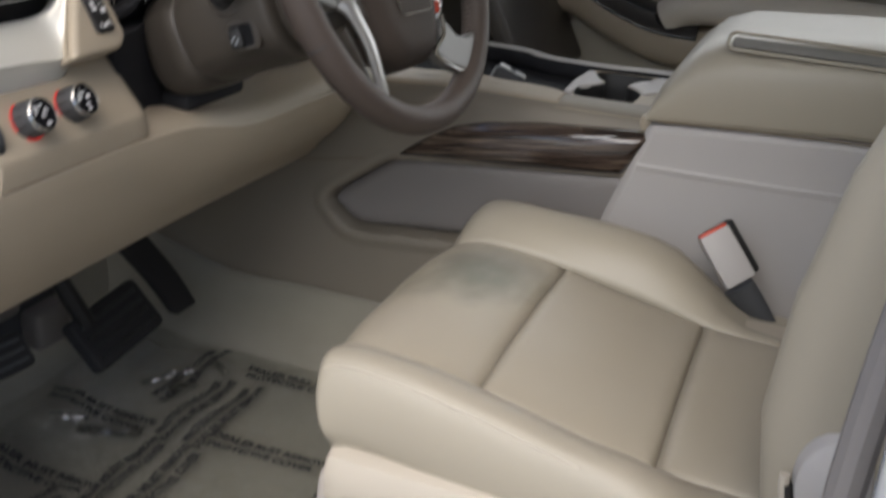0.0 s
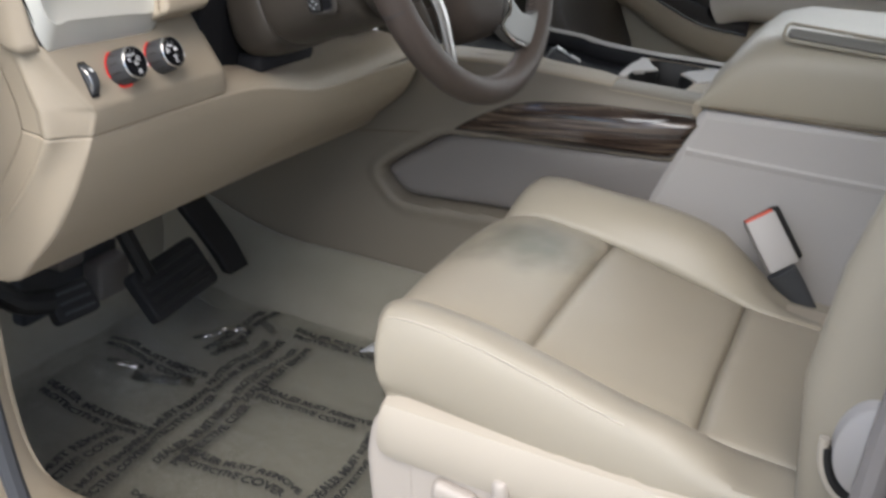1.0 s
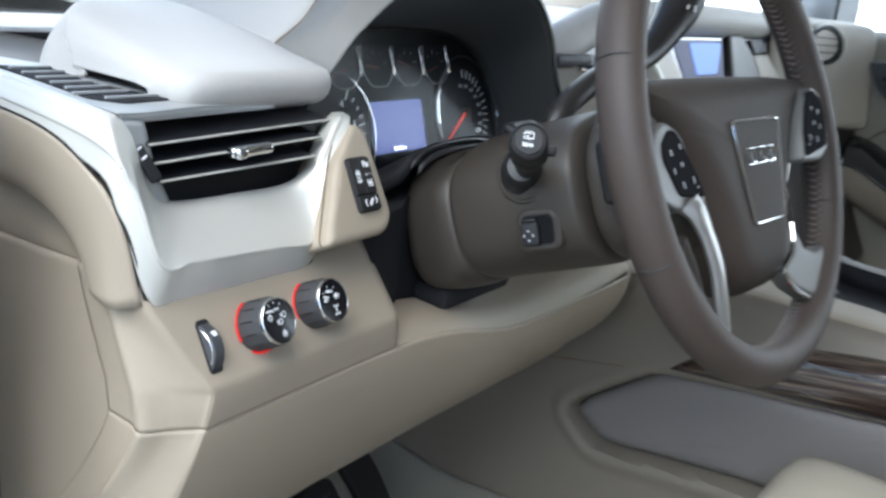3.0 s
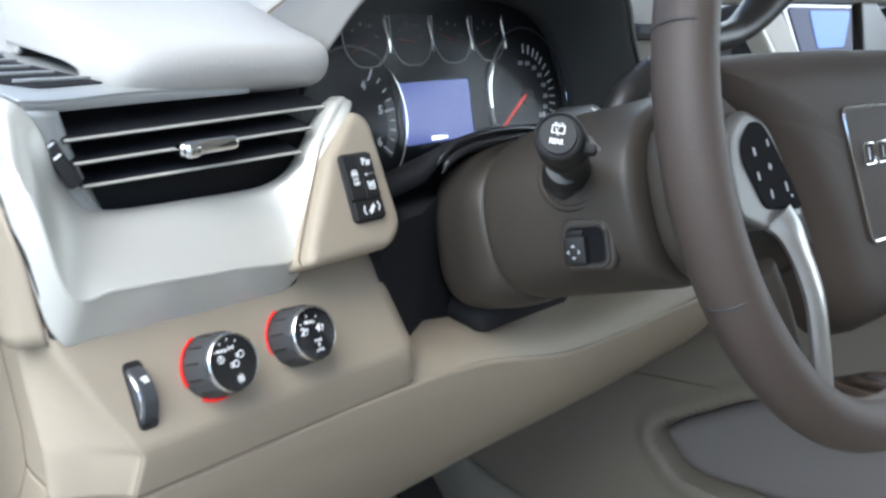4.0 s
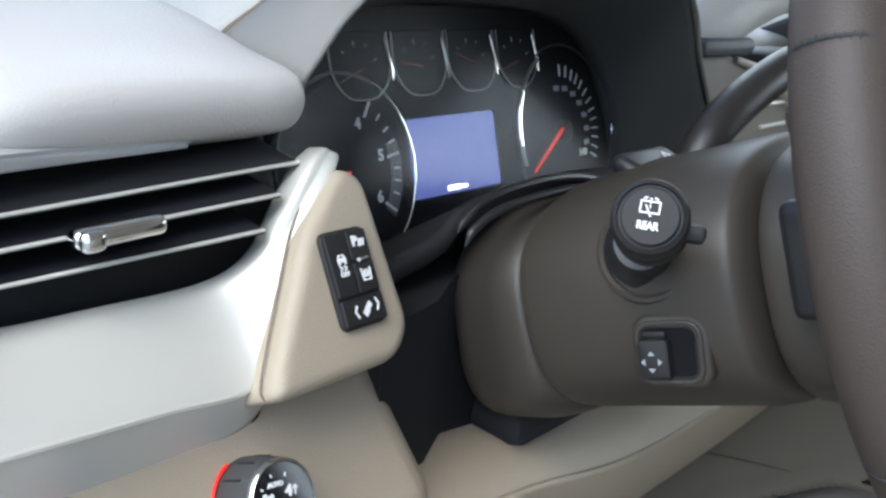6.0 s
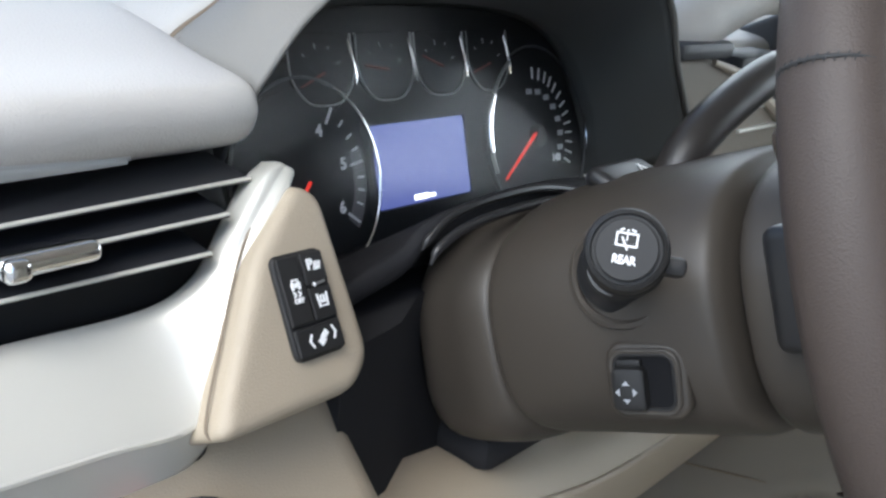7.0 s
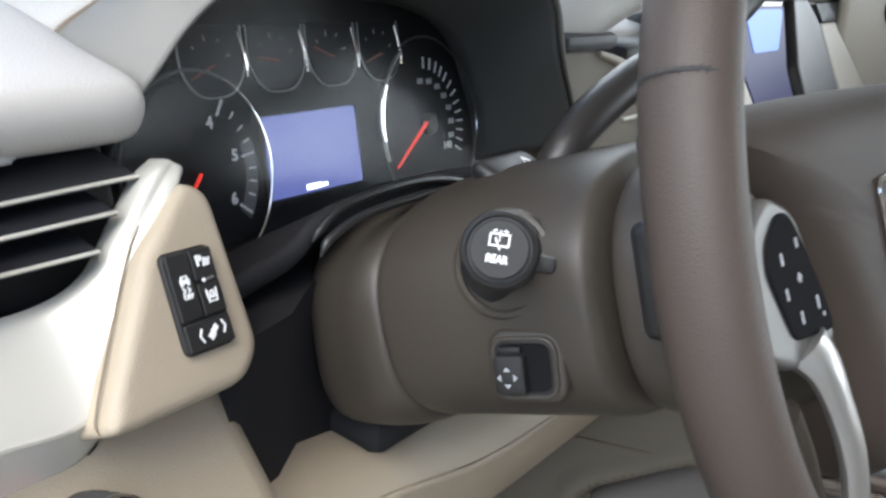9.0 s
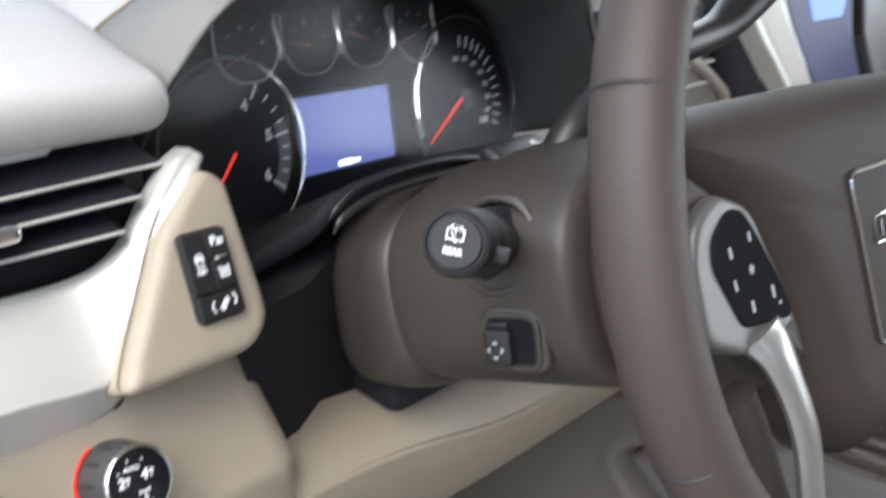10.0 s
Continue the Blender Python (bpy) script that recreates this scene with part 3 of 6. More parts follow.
part("end_band", sheet(net(upper_side, 30, 16)), BEIGE, dash, thick=0.003)
part("end_backing", box((-0.778, 0.395, 1.02), (0.02, 0.22, 0.24), 0.004), BEIGE, dash)

# satin silver trim that frames the vent and runs round the corner
inner = [(-0.601, 0.264, 1.176), (-0.612, 0.262, 1.170), (-0.626, 0.258, 1.155), (-0.640, 0.254, 1.140), (-0.660, 0.254, 1.132), (-0.70, 0.258, 1.130), (-0.752, 0.264, 1.130), (-0.7715, 0.262, 1.144), (-0.786, 0.263, 1.178), (-0.797, 0.285, 1.1885), (-0.798, 0.42, 1.197)]
mid1 = [(-0.600, 0.256, 1.1775), (-0.612, 0.251, 1.1735), (-0.629, 0.247, 1.1565), (-0.644, 0.245, 1.1395), (-0.664, 0.248, 1.1290), (-0.70, 0.252, 1.1272), (-0.755, 0.256, 1.1278), (-0.780, 0.252, 1.142), (-0.794, 0.258, 1.174), (-0.8005, 0.285, 1.1868), (-0.802, 0.42, 1.1965)]
mid2 = [(-0.597, 0.252, 1.1755), (-0.607, 0.245, 1.170), (-0.628, 0.237, 1.148), (-0.646, 0.229, 1.122), (-0.662, 0.2232, 1.1018), (-0.70, 0.2236, 1.1028), (-0.765, 0.2240, 1.1062), (-0.791, 0.2248, 1.1090), (-0.8010, 0.2385, 1.150), (-0.8055, 0.272, 1.1735), (-0.8065, 0.42, 1.190)]
face = [tuple((a + b) / 2 for a, b in zip(p, q)) for p, q in zip(mid1, mid2)]
mid3 = [(x + 0.0004, y + 0.0004, z - 0.0024) for x, y, z in mid2]
outer = [(-0.594, 0.257, 1.170), (-0.602, 0.250, 1.164), (-0.622, 0.243, 1.143), (-0.640, 0.236, 1.116), (-0.654, 0.2295, 1.085), (-0.69, 0.2290, 1.0780), (-0.772, 0.2290, 1.0800), (-0.7955, 0.2296, 1.0870), (-0.8050, 0.244, 1.134), (-0.8075, 0.273, 1.160), (-0.8078, 0.42, 1.182)]
part("silver_trim", sheet(net([inner, mid1, face, mid2, mid3, outer], 110, 46)), SILVER, dash, "satin silver painted trim", thick=0.002)

# soft top of the dashboard
def pad_rows(cols, back=0.0):
    rows = []
    for x, k, far in cols:
        deep = far - 0.36
        rows.append([(x, y + back, z) for x, y, z in [(x, 0.31 - 0.027 * k, 1.183 - 0.003 * k), (x, 0.295 - 0.027 * k, 1.186), (x, 0.289 - 0.027 * k, 1.190 + 0.0055 * k), (x, 0.290 - 0.026 * k, 1.195 + 0.0095 * k), (x, 0.296 - 0.023 * k, 1.197 + 0.0118 * k), (x, 0.31 - 0.012 * k, 1.199 + 0.0145 * k), (x, 0.35 - 0.005 * k, 1.202 + 0.023 * k), (x, 0.36 + 0.4 * deep, 1.204 + 0.032 * k), (x, far - 0.02, 1.200 + 0.03 * k), (x, far, 1.19 + 0.015 * k), (x, far + 0.006, 1.172)]])
    return rows


part("top_pad", sheet(net(pad_rows(((-0.742, -0.25, 0.375), (-0.738, 0.35, 0.40), (-0.728, 0.8, 0.415), (-0.70, 1, 0.44), (-0.64, 1, 0.495), (-0.615, 0.97, 0.515), (-0.605, 0.85, 0.52), (-0.600, 0.5, 0.525))), 60, 70)), PAD, dash, "grained pale beige soft top", thick=0.003)
part("top_pad", sheet(net(pad_rows(((-0.19, 1, 0.86), (0.1, 1, 0.86), (0.5, 1, 0.86), (0.80, 1, 0.86)), 0.04), 50, 40)), PAD, dash, "grained pale beige soft top", thick=0.003)
# The shade behind the pad is put into this deck's darker colour.
part("corner_deck", sheet(net([[(x, 0.40, 1.186), (x, 0.55, 1.184), (x, 0.75, 1.178), (x, 0.98, 1.165)] for x in (-0.80, -0.72, -0.60)], 12, 12)), DULLTAUPE, dash, "deck below the windscreen, its shade put into dull taupe", thick=0.003)
part("top_deck", sheet(net([[(x, 0.50, 1.222), (x, 0.60, 1.225), (x, 0.75, 1.21), (x, 0.97, 1.17)] for x in (-0.62, -0.42, -0.19)], 12, 12)), PAD, dash, thick=0.003)
hood_lip = [(-0.600, 0.276, 1.196), (-0.596, 0.270, 1.209), (-0.578, 0.262, 1.236), (-0.53, 0.254, 1.268), (-0.43, 0.250, 1.283), (-0.345, 0.250, 1.270), (-0.297, 0.253, 1.238), (-0.264, 0.258, 1.20), (-0.203, 0.263, 1.135)]
hood_in = [(-0.585, 0.335, 1.12), (-0.58, 0.338, 1.17), (-0.565, 0.343, 1.208), (-0.52, 0.346, 1.224), (-0.42, 0.348, 1.229), (-0.325, 0.346, 1.222), (-0.275, 0.343, 1.2), (-0.255, 0.338, 1.165), (-0.242, 0.335, 1.11)]
hood_roll = [(-0.603, 0.292, 1.201), (-0.601, 0.288, 1.216), (-0.582, 0.283, 1.245), (-0.535, 0.278, 1.277), (-0.43, 0.276, 1.292), (-0.34, 0.276, 1.280), (-0.288, 0.276, 1.247), (-0.250, 0.276, 1.205), (-0.19, 0.276, 1.135)]
hood_crest = [(-0.605, 0.327, 1.204), (-0.599, 0.325, 1.216), (-0.575, 0.322, 1.233), (-0.535, 0.320, 1.268), (-0.43, 0.318, 1.290), (-0.33, 0.318, 1.277), (-0.27, 0.318, 1.24), (-0.235, 0.318, 1.2), (-0.185, 0.318, 1.13)]
hood_far = [(-0.66, 0.46, 1.205), (-0.65, 0.48, 1.218), (-0.61, 0.52, 1.235), (-0.55, 0.56, 1.252), (-0.42, 0.60, 1.262), (-0.29, 0.56, 1.25), (-0.22, 0.52, 1.235), (-0.19, 0.48, 1.2), (-0.18, 0.46, 1.13)]
lip2 = [(x, y - 0.0025, z + 0.001) for x, y, z in hood_lip]
hood = part("cluster_hood", sheet(net([hood_crest, [tuple(0.6 * a + 0.4 * b for a, b in zip(p, q)) for p, q in zip(hood_crest, hood_far)], hood_far], 70, 16)), PAD, dash, "beige soft hood over the gauges", thick=0.003)
# Front roll in a darker tone than the crest behind the seam.
part("hood_front", sheet(net([lip2, hood_roll, hood_crest], 70, 20)), DULLTAUPE, hood, "dull taupe front roll of the hood", thick=0.002)
part("hood_seam", tube(spline([(x, y - 0.001, z + 0.0016) for x, y, z in hood_crest], 60), 0.0011, 6), SEAM, hood)
part("hood_seam", tube(spline([(x, y - 0.006, z + 0.0012) for x, y, z in hood_crest], 60), 0.0006, 6), THREAD, hood)

part("hood_lining", sheet(net([[(x, y + 0.004, z - 0.0015) for x, y, z in lip2], [tuple((a + b) / 2 for a, b in zip(p, q)) for p, q in zip(lip2, hood_in)], hood_in], 70, 20)), LINING, dash, "matt grey lining", thick=0.002)

# pod with the row of switches
PODF = panel((-0.62, 0.2275, 1.134), 27)
pod_out = rounded([(-0.0475, -0.040), (0.019, -0.0395), (0.031, -0.028), (0.027, 0.036), (0.016, 0.043), (-0.012, 0.018)], 0.0075, 6)
pod = part("switch_pod", moved(plate(pod_out, 0.045, 0.005, 3), PODF @ Matrix.Translation((0, 0, 0.006))), BEIGE, dash)
part("pod_joint", tube(spline([PODF @ Vector((x, y, -0.003)) for x, y in ((0.012, 0.0440), (0.0, 0.0330), (-0.0132, 0.0182), (-0.031, -0.0100), (-0.0430, -0.0300), (-0.0445, -0.0362), (-0.0400, -0.0392), (-0.025, -0.0394), (0.010, -0.0394))], 50), 0.0005, 6), SEAM, dash)
part("end_joint", tube(spline([(-0.7968, 0.2305, 1.0865), (-0.8014, 0.2345, 1.112), (-0.8056, 0.2440, 1.1335), (-0.8084, 0.2735, 1.1595), (-0.8084, 0.32, 1.1738), (-0.8084, 0.42, 1.1815)], 40), 0.0010, 6), SHADOWGAP, dash)
part("trim_joint", tube(spline([(-0.652, 0.2300, 1.088), (-0.657, 0.2292, 1.0815), (-0.69, 0.2286, 1.0768), (-0.770, 0.2288, 1.0788), (-0.7965, 0.2305, 1.0862)], 30), 0.0008, 6), SHADOWGAP, dash)
SWF = PODF @ Matrix.Translation((0.0045, -0.003, 0.006))
swout = [(x, y) for x, y in rrect(0.0245, 0.0395, 0.0035)]
spk = part("switch_pack", moved(plate(swout, 0.006, 0.0012), SWF @ Matrix.Translation((0, 0, 0.0022))), BLACK, dash, "black switch pack with white symbols")
for nm, o in (("traction_button", [(-0.0110, 0.0185), (-0.0006, 0.0185), (-0.0006, -0.0068), (-0.0110, -0.0068)]), ("parking_button", [(0.0004, 0.0185), (0.0112, 0.0185), (0.0112, 0.0065), (0.0004, 0.0065)]), ("lane_button", [(0.0004, 0.0055), (0.0112, 0.0055), (0.0112, -0.0068), (0.0004, -0.0068)]), ("pedal_button", [(-0.0110, -0.0080), (0.0112, -0.0080), (0.0112, -0.0186), (-0.0110, -0.0186)])):
    part(nm, moved(plate(rounded(o, 0.001), 0.003, 0.0006), SWF @ Matrix.Translation((0, 0, 0.0034))), BLACK, spk)


def bars(items, m, depth=0.0004):
    return joined(*[moved(box((0, 0, 0), (w, h, depth)), m @ Matrix.Translation((x, y, 0)) @ pose(0, 0, 0, 0, 0, a)) for x, y, w, h, a in items])


SYM = SWF @ Matrix.Translation((0, 0, 0.0036))
part("symbol", joined(lettering("P", 0.0056, SYM @ Matrix.Translation((0.0038, 0.0138, 0))), bars([(0.0060, 0.0131, 0.0007, 0.0032, -18), (0.0072, 0.0131, 0.0007, 0.0032, -18), (0.0084, 0.0131, 0.0007, 0.0030, -18), (0.0073, 0.0140, 0.0028, 0.0010, -18)], SYM)), PRINT, spk, smooth=False)
part("symbol", bars([(0.0036, 0.0002, 0.0007, 0.0052, 6), (0.0078, 0.0002, 0.0007, 0.0052, -6), (0.0057, 0.0018, 0.0018, 0.0007, 0), (0.0049, 0.0006, 0.0007, 0.0024, 0), (0.0065, 0.0006, 0.0007, 0.0024, 0), (0.0057, -0.0004, 0.0018, 0.0010, 0), (0.0057, -0.0020, 0.0030, 0.0006, 0)], SYM), PRINT, spk, smooth=False)
part("symbol", joined(bars([(-0.0052, 0.0078, 0.0044, 0.0018, 0), (-0.0052, 0.0097, 0.0028, 0.0006, 0), (-0.0065, 0.0091, 0.0006, 0.0014, -20), (-0.0039, 0.0091, 0.0006, 0.0014, 20), (-0.0067, 0.0065, 0.0010, 0.0010, 0), (-0.0037, 0.0065, 0.0010, 0.0010, 0), (-0.0064, 0.0050, 0.0016, 0.0006, -35), (-0.0064, 0.0040, 0.0016, 0.0006, 35), (-0.0042, 0.0050, 0.0016, 0.0006, -35), (-0.0042, 0.0040, 0.0016, 0.0006, 35)], SYM), lettering("OFF", 0.0026, SYM @ Matrix.Translation((-0.0052, 0.0020, 0)))), PRINT, spk, smooth=False)
part("symbol", bars([(-0.0046, -0.0122, 0.0007, 0.0030, -28), (-0.0046, -0.0146, 0.0007, 0.0030, 28), (0.0070, -0.0110, 0.0007, 0.0030, 28), (0.0070, -0.0134, 0.0007, 0.0030, -28), (0.0004, -0.0142, 0.0030, 0.0026, 38), (0.0022, -0.0122, 0.0034, 0.0022, 38)], SYM), PRINT, spk, smooth=False)
part("indicator_bar", bars([(0.0060, 0.0066, 0.0056, 0.0010, 4)], SYM), GUNMETAL, spk, smooth=False)
part("indicator_light", bars([(0.0034, 0.0064, 0.0013, 0.0013, 45)], SYM @ Matrix.Translation((0, 0, 0.0003))), PRINT, spk, smooth=False)

# air vent
VF = panel((-0.70, 0.270, 1.160), 22, -8) @ pose(0.012, -0.004, 0, 0, 0, 4.2)
vent = part("air_vent", moved(box((0.002, 0.002, -0.05), (0.152, 0.062, 0.07), 0.004), VF), BLACK, dash, "black louvred air vent")
def blade(left, right, deep, thick):
    """A flat louvre that runs back from its front edge."""
    back, up = Vector((0.0, deep, 0.16 * deep)), Vector((0, 0, thick / 2))
    a, b = Vector(left), Vector(right)
    return loft([[p - up * 0.6, p + up * 0.6, p + back + up, p + back - up] for p in (a, a.lerp(b, 0.5), b)])


for left, right in (((-0.772, 0.2595, 1.1672), (-0.614, 0.2555, 1.1732)), ((-0.768, 0.2585, 1.1560), (-0.630, 0.2475, 1.1637)), ((-0.764, 0.2575, 1.1448), (-0.6415, 0.2425, 1.1522))):
    sl = part("slat", blade(left, right, 0.034, 0.0022), VENTBLACK, vent)
    part("slat_edge", tube([Vector(left).lerp(Vector(right), f) + Vector((0, 0.0006, 0.0004)) for f in (0, 0.25, 0.5, 0.75, 1)], 0.00085, 8), SILVER, sl, "silver slat edge")
TABM = facing((-0.7015, 0.2505, 1.1605), (-0.10, -0.97, 0.2), (-0.055, 0.0, 1))
part("vent_tab", moved(joined(box((0.0, 0.0, 0.004), (0.034, 0.0075, 0.010), 0.0034, 4), box((-0.0115, -0.0008, 0.009), (0.009, 0.0078, 0.006), 0.0028, 3)), TABM), CHROME, vent, "chrome vent tab")

SWM = facing((-0.7755, 0.2615, 1.1610), (-0.40, -0.86, 0.25), (-0.48, 0.10, 0.87))
part("side_wheel", moved(box((0, 0, 0), (0.0075, 0.034, 0.006), 0.002), SWM), BLACK, vent)
part("wheel_marks", bars([(0, 0.011, 0.004, 0.0013, 10), (0, 0.005, 0.004, 0.0013, 10), (0, -0.001, 0.004, 0.0013, 10)], SWM @ Matrix.Translation((0, 0, 0.0033))), PRINT, vent, smooth=False)
bar = [[(-0.7605, 0.2635, 1.1275), (-0.773, 0.2635, 1.145), (-0.781, 0.2635, 1.161), (-0.790, 0.2645, 1.182)], [(-0.755, 0.262, 1.1285), (-0.7655, 0.262, 1.1455), (-0.7735, 0.262, 1.161), (-0.781, 0.262, 1.182)], [(-0.750, 0.265, 1.1295), (-0.7585, 0.266, 1.146), (-0.765, 0.266, 1.161), (-0.7725, 0.265, 1.181)]]
vf = part("vent_frame", sheet(net(bar, 20, 10)), FRAME, dash, "satin grey frame round the vent", thick=0.0015)
deck = [[(-0.789, 0.2655, 1.1805), (-0.77, 0.2655, 1.1805), (-0.72, 0.2655, 1.1815), (-0.66, 0.267, 1.182)], [(-0.791, 0.264, 1.1855), (-0.77, 0.264, 1.1850), (-0.725, 0.265, 1.1862), (-0.66, 0.2675, 1.1832)], [(-0.793, 0.270, 1.1872), (-0.77, 0.270, 1.1868), (-0.725, 0.271, 1.1875), (-0.66, 0.273, 1.1838)], [(-0.799, 0.33, 1.192), (-0.77, 0.33, 1.191), (-0.73, 0.33, 1.189), (-0.69, 0.32, 1.185)], [(-0.80, 0.42, 1.197), (-0.77, 0.42, 1.196), (-0.73, 0.42, 1.19), (-0.69, 0.42, 1.185)]]
part("frame_top", sheet(net(deck, 30, 24)), FRAME, vf, thick=0.0015)
GM = Matrix.Translation((-0.765, 0.31, 1.1905)) @ pose(0, 0, 0, 3.9, 0, 0)
grille = part("defroster_grille", moved(plate(rounded([(0.028, -0.030), (-0.008, -0.031), (-0.025, -0.018), (-0.025, 0.070), (0.008, 0.065), (0.006, 0.020)], 0.004), 0.006, 0.0008), GM @ Matrix.Translation((0, 0, 0.0012))), VOID, dash, "black side window demister grille")
for k in range(7):
    w = 0.040 if k < 2 else 0.030
    part("fin", moved(box((-0.008 if k else 0.004, -0.022 + 0.0135 * k, 0.0016), (w, 0.0022, 0.0022), 0.0006), GM), FRAME, grille)


# lighting knobs
def knob(at, lean, marks):
    m = (panel(at, -lean) if lean < 0 else panel(at, lean)) @ Matrix.Diagonal((0.95, 0.95, 1, 1))
    seg = 48
    rings = []
    for r, h in ((0.0172, -0.021), (0.0171, -0.017), (0.0162, -0.0035), (0.0156, -0.0015), (0.0150, -0.001)):
        rings.append([Vector((r * (1 - (0.045 if k % 4 == 0 and -0.02 < h < -0.003 else 0)) * math.cos(2 * math.pi * k / seg), r * (1 - (0.045 if k % 4 == 0 and -0.02 < h < -0.003 else 0)) * math.sin(2 * math.pi * k / seg), h)) for k in range(seg)])
    body = part("rotary_knob", moved(loft(rings), m), KNOB, dash, "black rotary knob with chrome rim and red light ring")
    part("chrome_rim", moved(lathe([(0.0139, -0.001), (0.0144, 0.0004), (0.0150, 0.0006), (0.0156, 0.0), (0.0158, -0.0014)], 40), m), CHROME, body)
    part("knob_face", moved(lathe([(0.0140, -0.003), (0.0140, 0.0002)], 36), m), GLOSS, body)
    for k in range(0, 12):
        a = math.pi * (k + 0.5) / 6
        part("grip_notch", moved(tube([(0.0169 * math.cos(a), 0.0169 * math.sin(a), -0.0165), (0.01645 * math.cos(a), 0.01645 * math.sin(a), -0.007)], 0.0006, 6), m), BLACK, body)
    for a0, a1 in ((112, 205), (238, 318)):
        part("light_arc", moved(tube([(0.0181 * math.cos(radians(a)), 0.0181 * math.sin(radians(a)), -0.0196) for a in range(a0, a1, 5)], 0.0007, 8), m), REDGLOW, body)
    part("knob_symbols", marks(m @ Matrix.Translation((0, 0, 0.0003)) @ Matrix.Scale(0.0142, 4)), PRINT, body, smooth=False)


def ring_bars(x, y, r, n, w=0.05):
    return [(x + r * math.cos(2 * math.pi * k / n), y + r * math.sin(2 * math.pi * k / n), 2.1 * r * math.sin(math.pi / n) + 0.02, w, 90 + 360 * k / n) for k in range(n)]


def dial_ticks(places):
    return [(x, y, 0.05, 0.10, a) for x, y, a in places]


def lamp_marks(m):
    power = ring_bars(-0.53, 0.22, 0.12, 10) + [(-0.53, 0.25, 0.05, 0.14, 0)]
    park = [(0.0, 0.54, 0.26, 0.05, 25), (0.0, 0.54, 0.26, 0.05, -25), (-0.1, 0.54, 0.05, 0.16, 0), (0.1, 0.54, 0.05, 0.16, 0)]
    beam = ring_bars(0.36, 0.22, 0.12, 10) + [(0.18, 0.28 - 0.06 * k, 0.12, 0.04, -12) for k in range(3)]
    fog = ring_bars(0.08, -0.07, 0.11, 10) + [(-0.10, -0.01 - 0.07 * k, 0.14, 0.04, -12) for k in range(3)] + [(-0.1, -0.08, 0.04, 0.22, -8)]
    gear = ring_bars(0.12, -0.64, 0.08, 8, 0.06) + [(0.12, -0.64, 0.36, 0.05, a) for a in (0, 45, 90, 135)]
    ticks_at = dial_ticks([(-0.72, 0.52, 50), (-0.45, 0.77, 30), (-0.1, 0.86, 5), (0.25, 0.74, -20)])
    return joined(bars(power + park + beam + fog + gear + ticks_at, m), lettering("AUTO", 0.165, m @ Matrix.Translation((-0.42, 0.50, 0)) @ pose(0, 0, 0, 0, 0, -5), 0.02))


def drive_marks(m):
    arrows = [(x + dx, y + dy, w, h, a) for x, y in ((-0.38, 0.13), (0.42, 0.12)) for dx, dy, w, h, a in ((0, 0, 0.05, 0.24, -12), (-0.04, 0.09, 0.05, 0.12, -50), (0.05, 0.08, 0.05, 0.12, 30))]
    axles = [(0.06, -0.5, 0.05, 0.42, 0), (0.06, -0.30, 0.3, 0.05, 0), (0.06, -0.70, 0.3, 0.05, 0), (-0.09, -0.30, 0.06, 0.14, 0), (0.21, -0.30, 0.06, 0.14, 0), (-0.09, -0.70, 0.06, 0.14, 0), (0.21, -0.70, 0.06, 0.14, 0), (0.06, -0.48, 0.12, 0.1, 0)]
    ticks_at = dial_ticks([(-0.62, 0.46, 45), (-0.24, 0.72, 15), (0.22, 0.62, -18)])
    return joined(lettering("2", 0.42, m @ Matrix.Translation((-0.58, 0.15, 0)) @ pose(0, 0, 0, 0, 0, -12), 0.02), lettering("4", 0.42, m @ Matrix.Translation((0.2, 0.16, 0)) @ pose(0, 0, 0, 0, 0, -12), 0.02), lettering("AUTO", 0.18, m @ Matrix.Translation((-0.17, 0.46, 0)) @ pose(0, 0, 0, 0, 0, -8), 0.02), bars(arrows + axles + ticks_at, m))


knob((-0.723, 0.194, 1.067), 26, lamp_marks)
knob((-0.667, 0.197, 1.067), 26, drive_marks)
TF = panel((-0.7635, 0.2125, 1.0545), 30)
part("dimmer_slot", moved(plate(rrect(0.0106, 0.033, 0.003), 0.004, 0.0006), TF @ Matrix.Translation((0, 0, 0.0018))), BLACK, dash)
dw = part("dimmer_wheel", moved(moved(lathe([(0.0148, -0.0044), (0.0160, -0.0036), (0.0160, 0.0036), (0.0148, 0.0044)], 40), pose(0, 0, 0, 0, 90, 0)), TF @ Matrix.Translation((0, 0, -0.0065))), DARK, dash, "dark knurled dimmer wheel")
part("dimmer_mark", moved(bars([(0, 0.0, 0.0022, 0.0034, 20), (0.0016, 0.0, 0.0008, 0.0036, 0)], TF @ Matrix.Translation((0, 0.0065, 0.0082)) @ pose(0, 0, 0, -24, 0, 0)), Matrix.Identity(4)), PRINT, dw)
part("bright_edge", moved(tube([(-0.0042, 0.0142 * math.sin(radians(a)), -0.0065 + 0.0142 * math.cos(radians(a))) for a in range(-48, 49, 8)], 0.0006, 6), TF), CHROME, dw)

# ---- instrument cluster ----
cl = thing("instrument_cluster", (-0.42, 0.33, 1.10), "dark instrument cluster with chrome ringed gauges and lit display", "instrument cluster")
CF = panel((-0.42, 0.326, 1.145), 16)
K = 1 / math.cos(radians(16))


def C(x, z, d=0.0):
    return CF @ Vector((x + 0.42, (z - 1.145) * K, d))


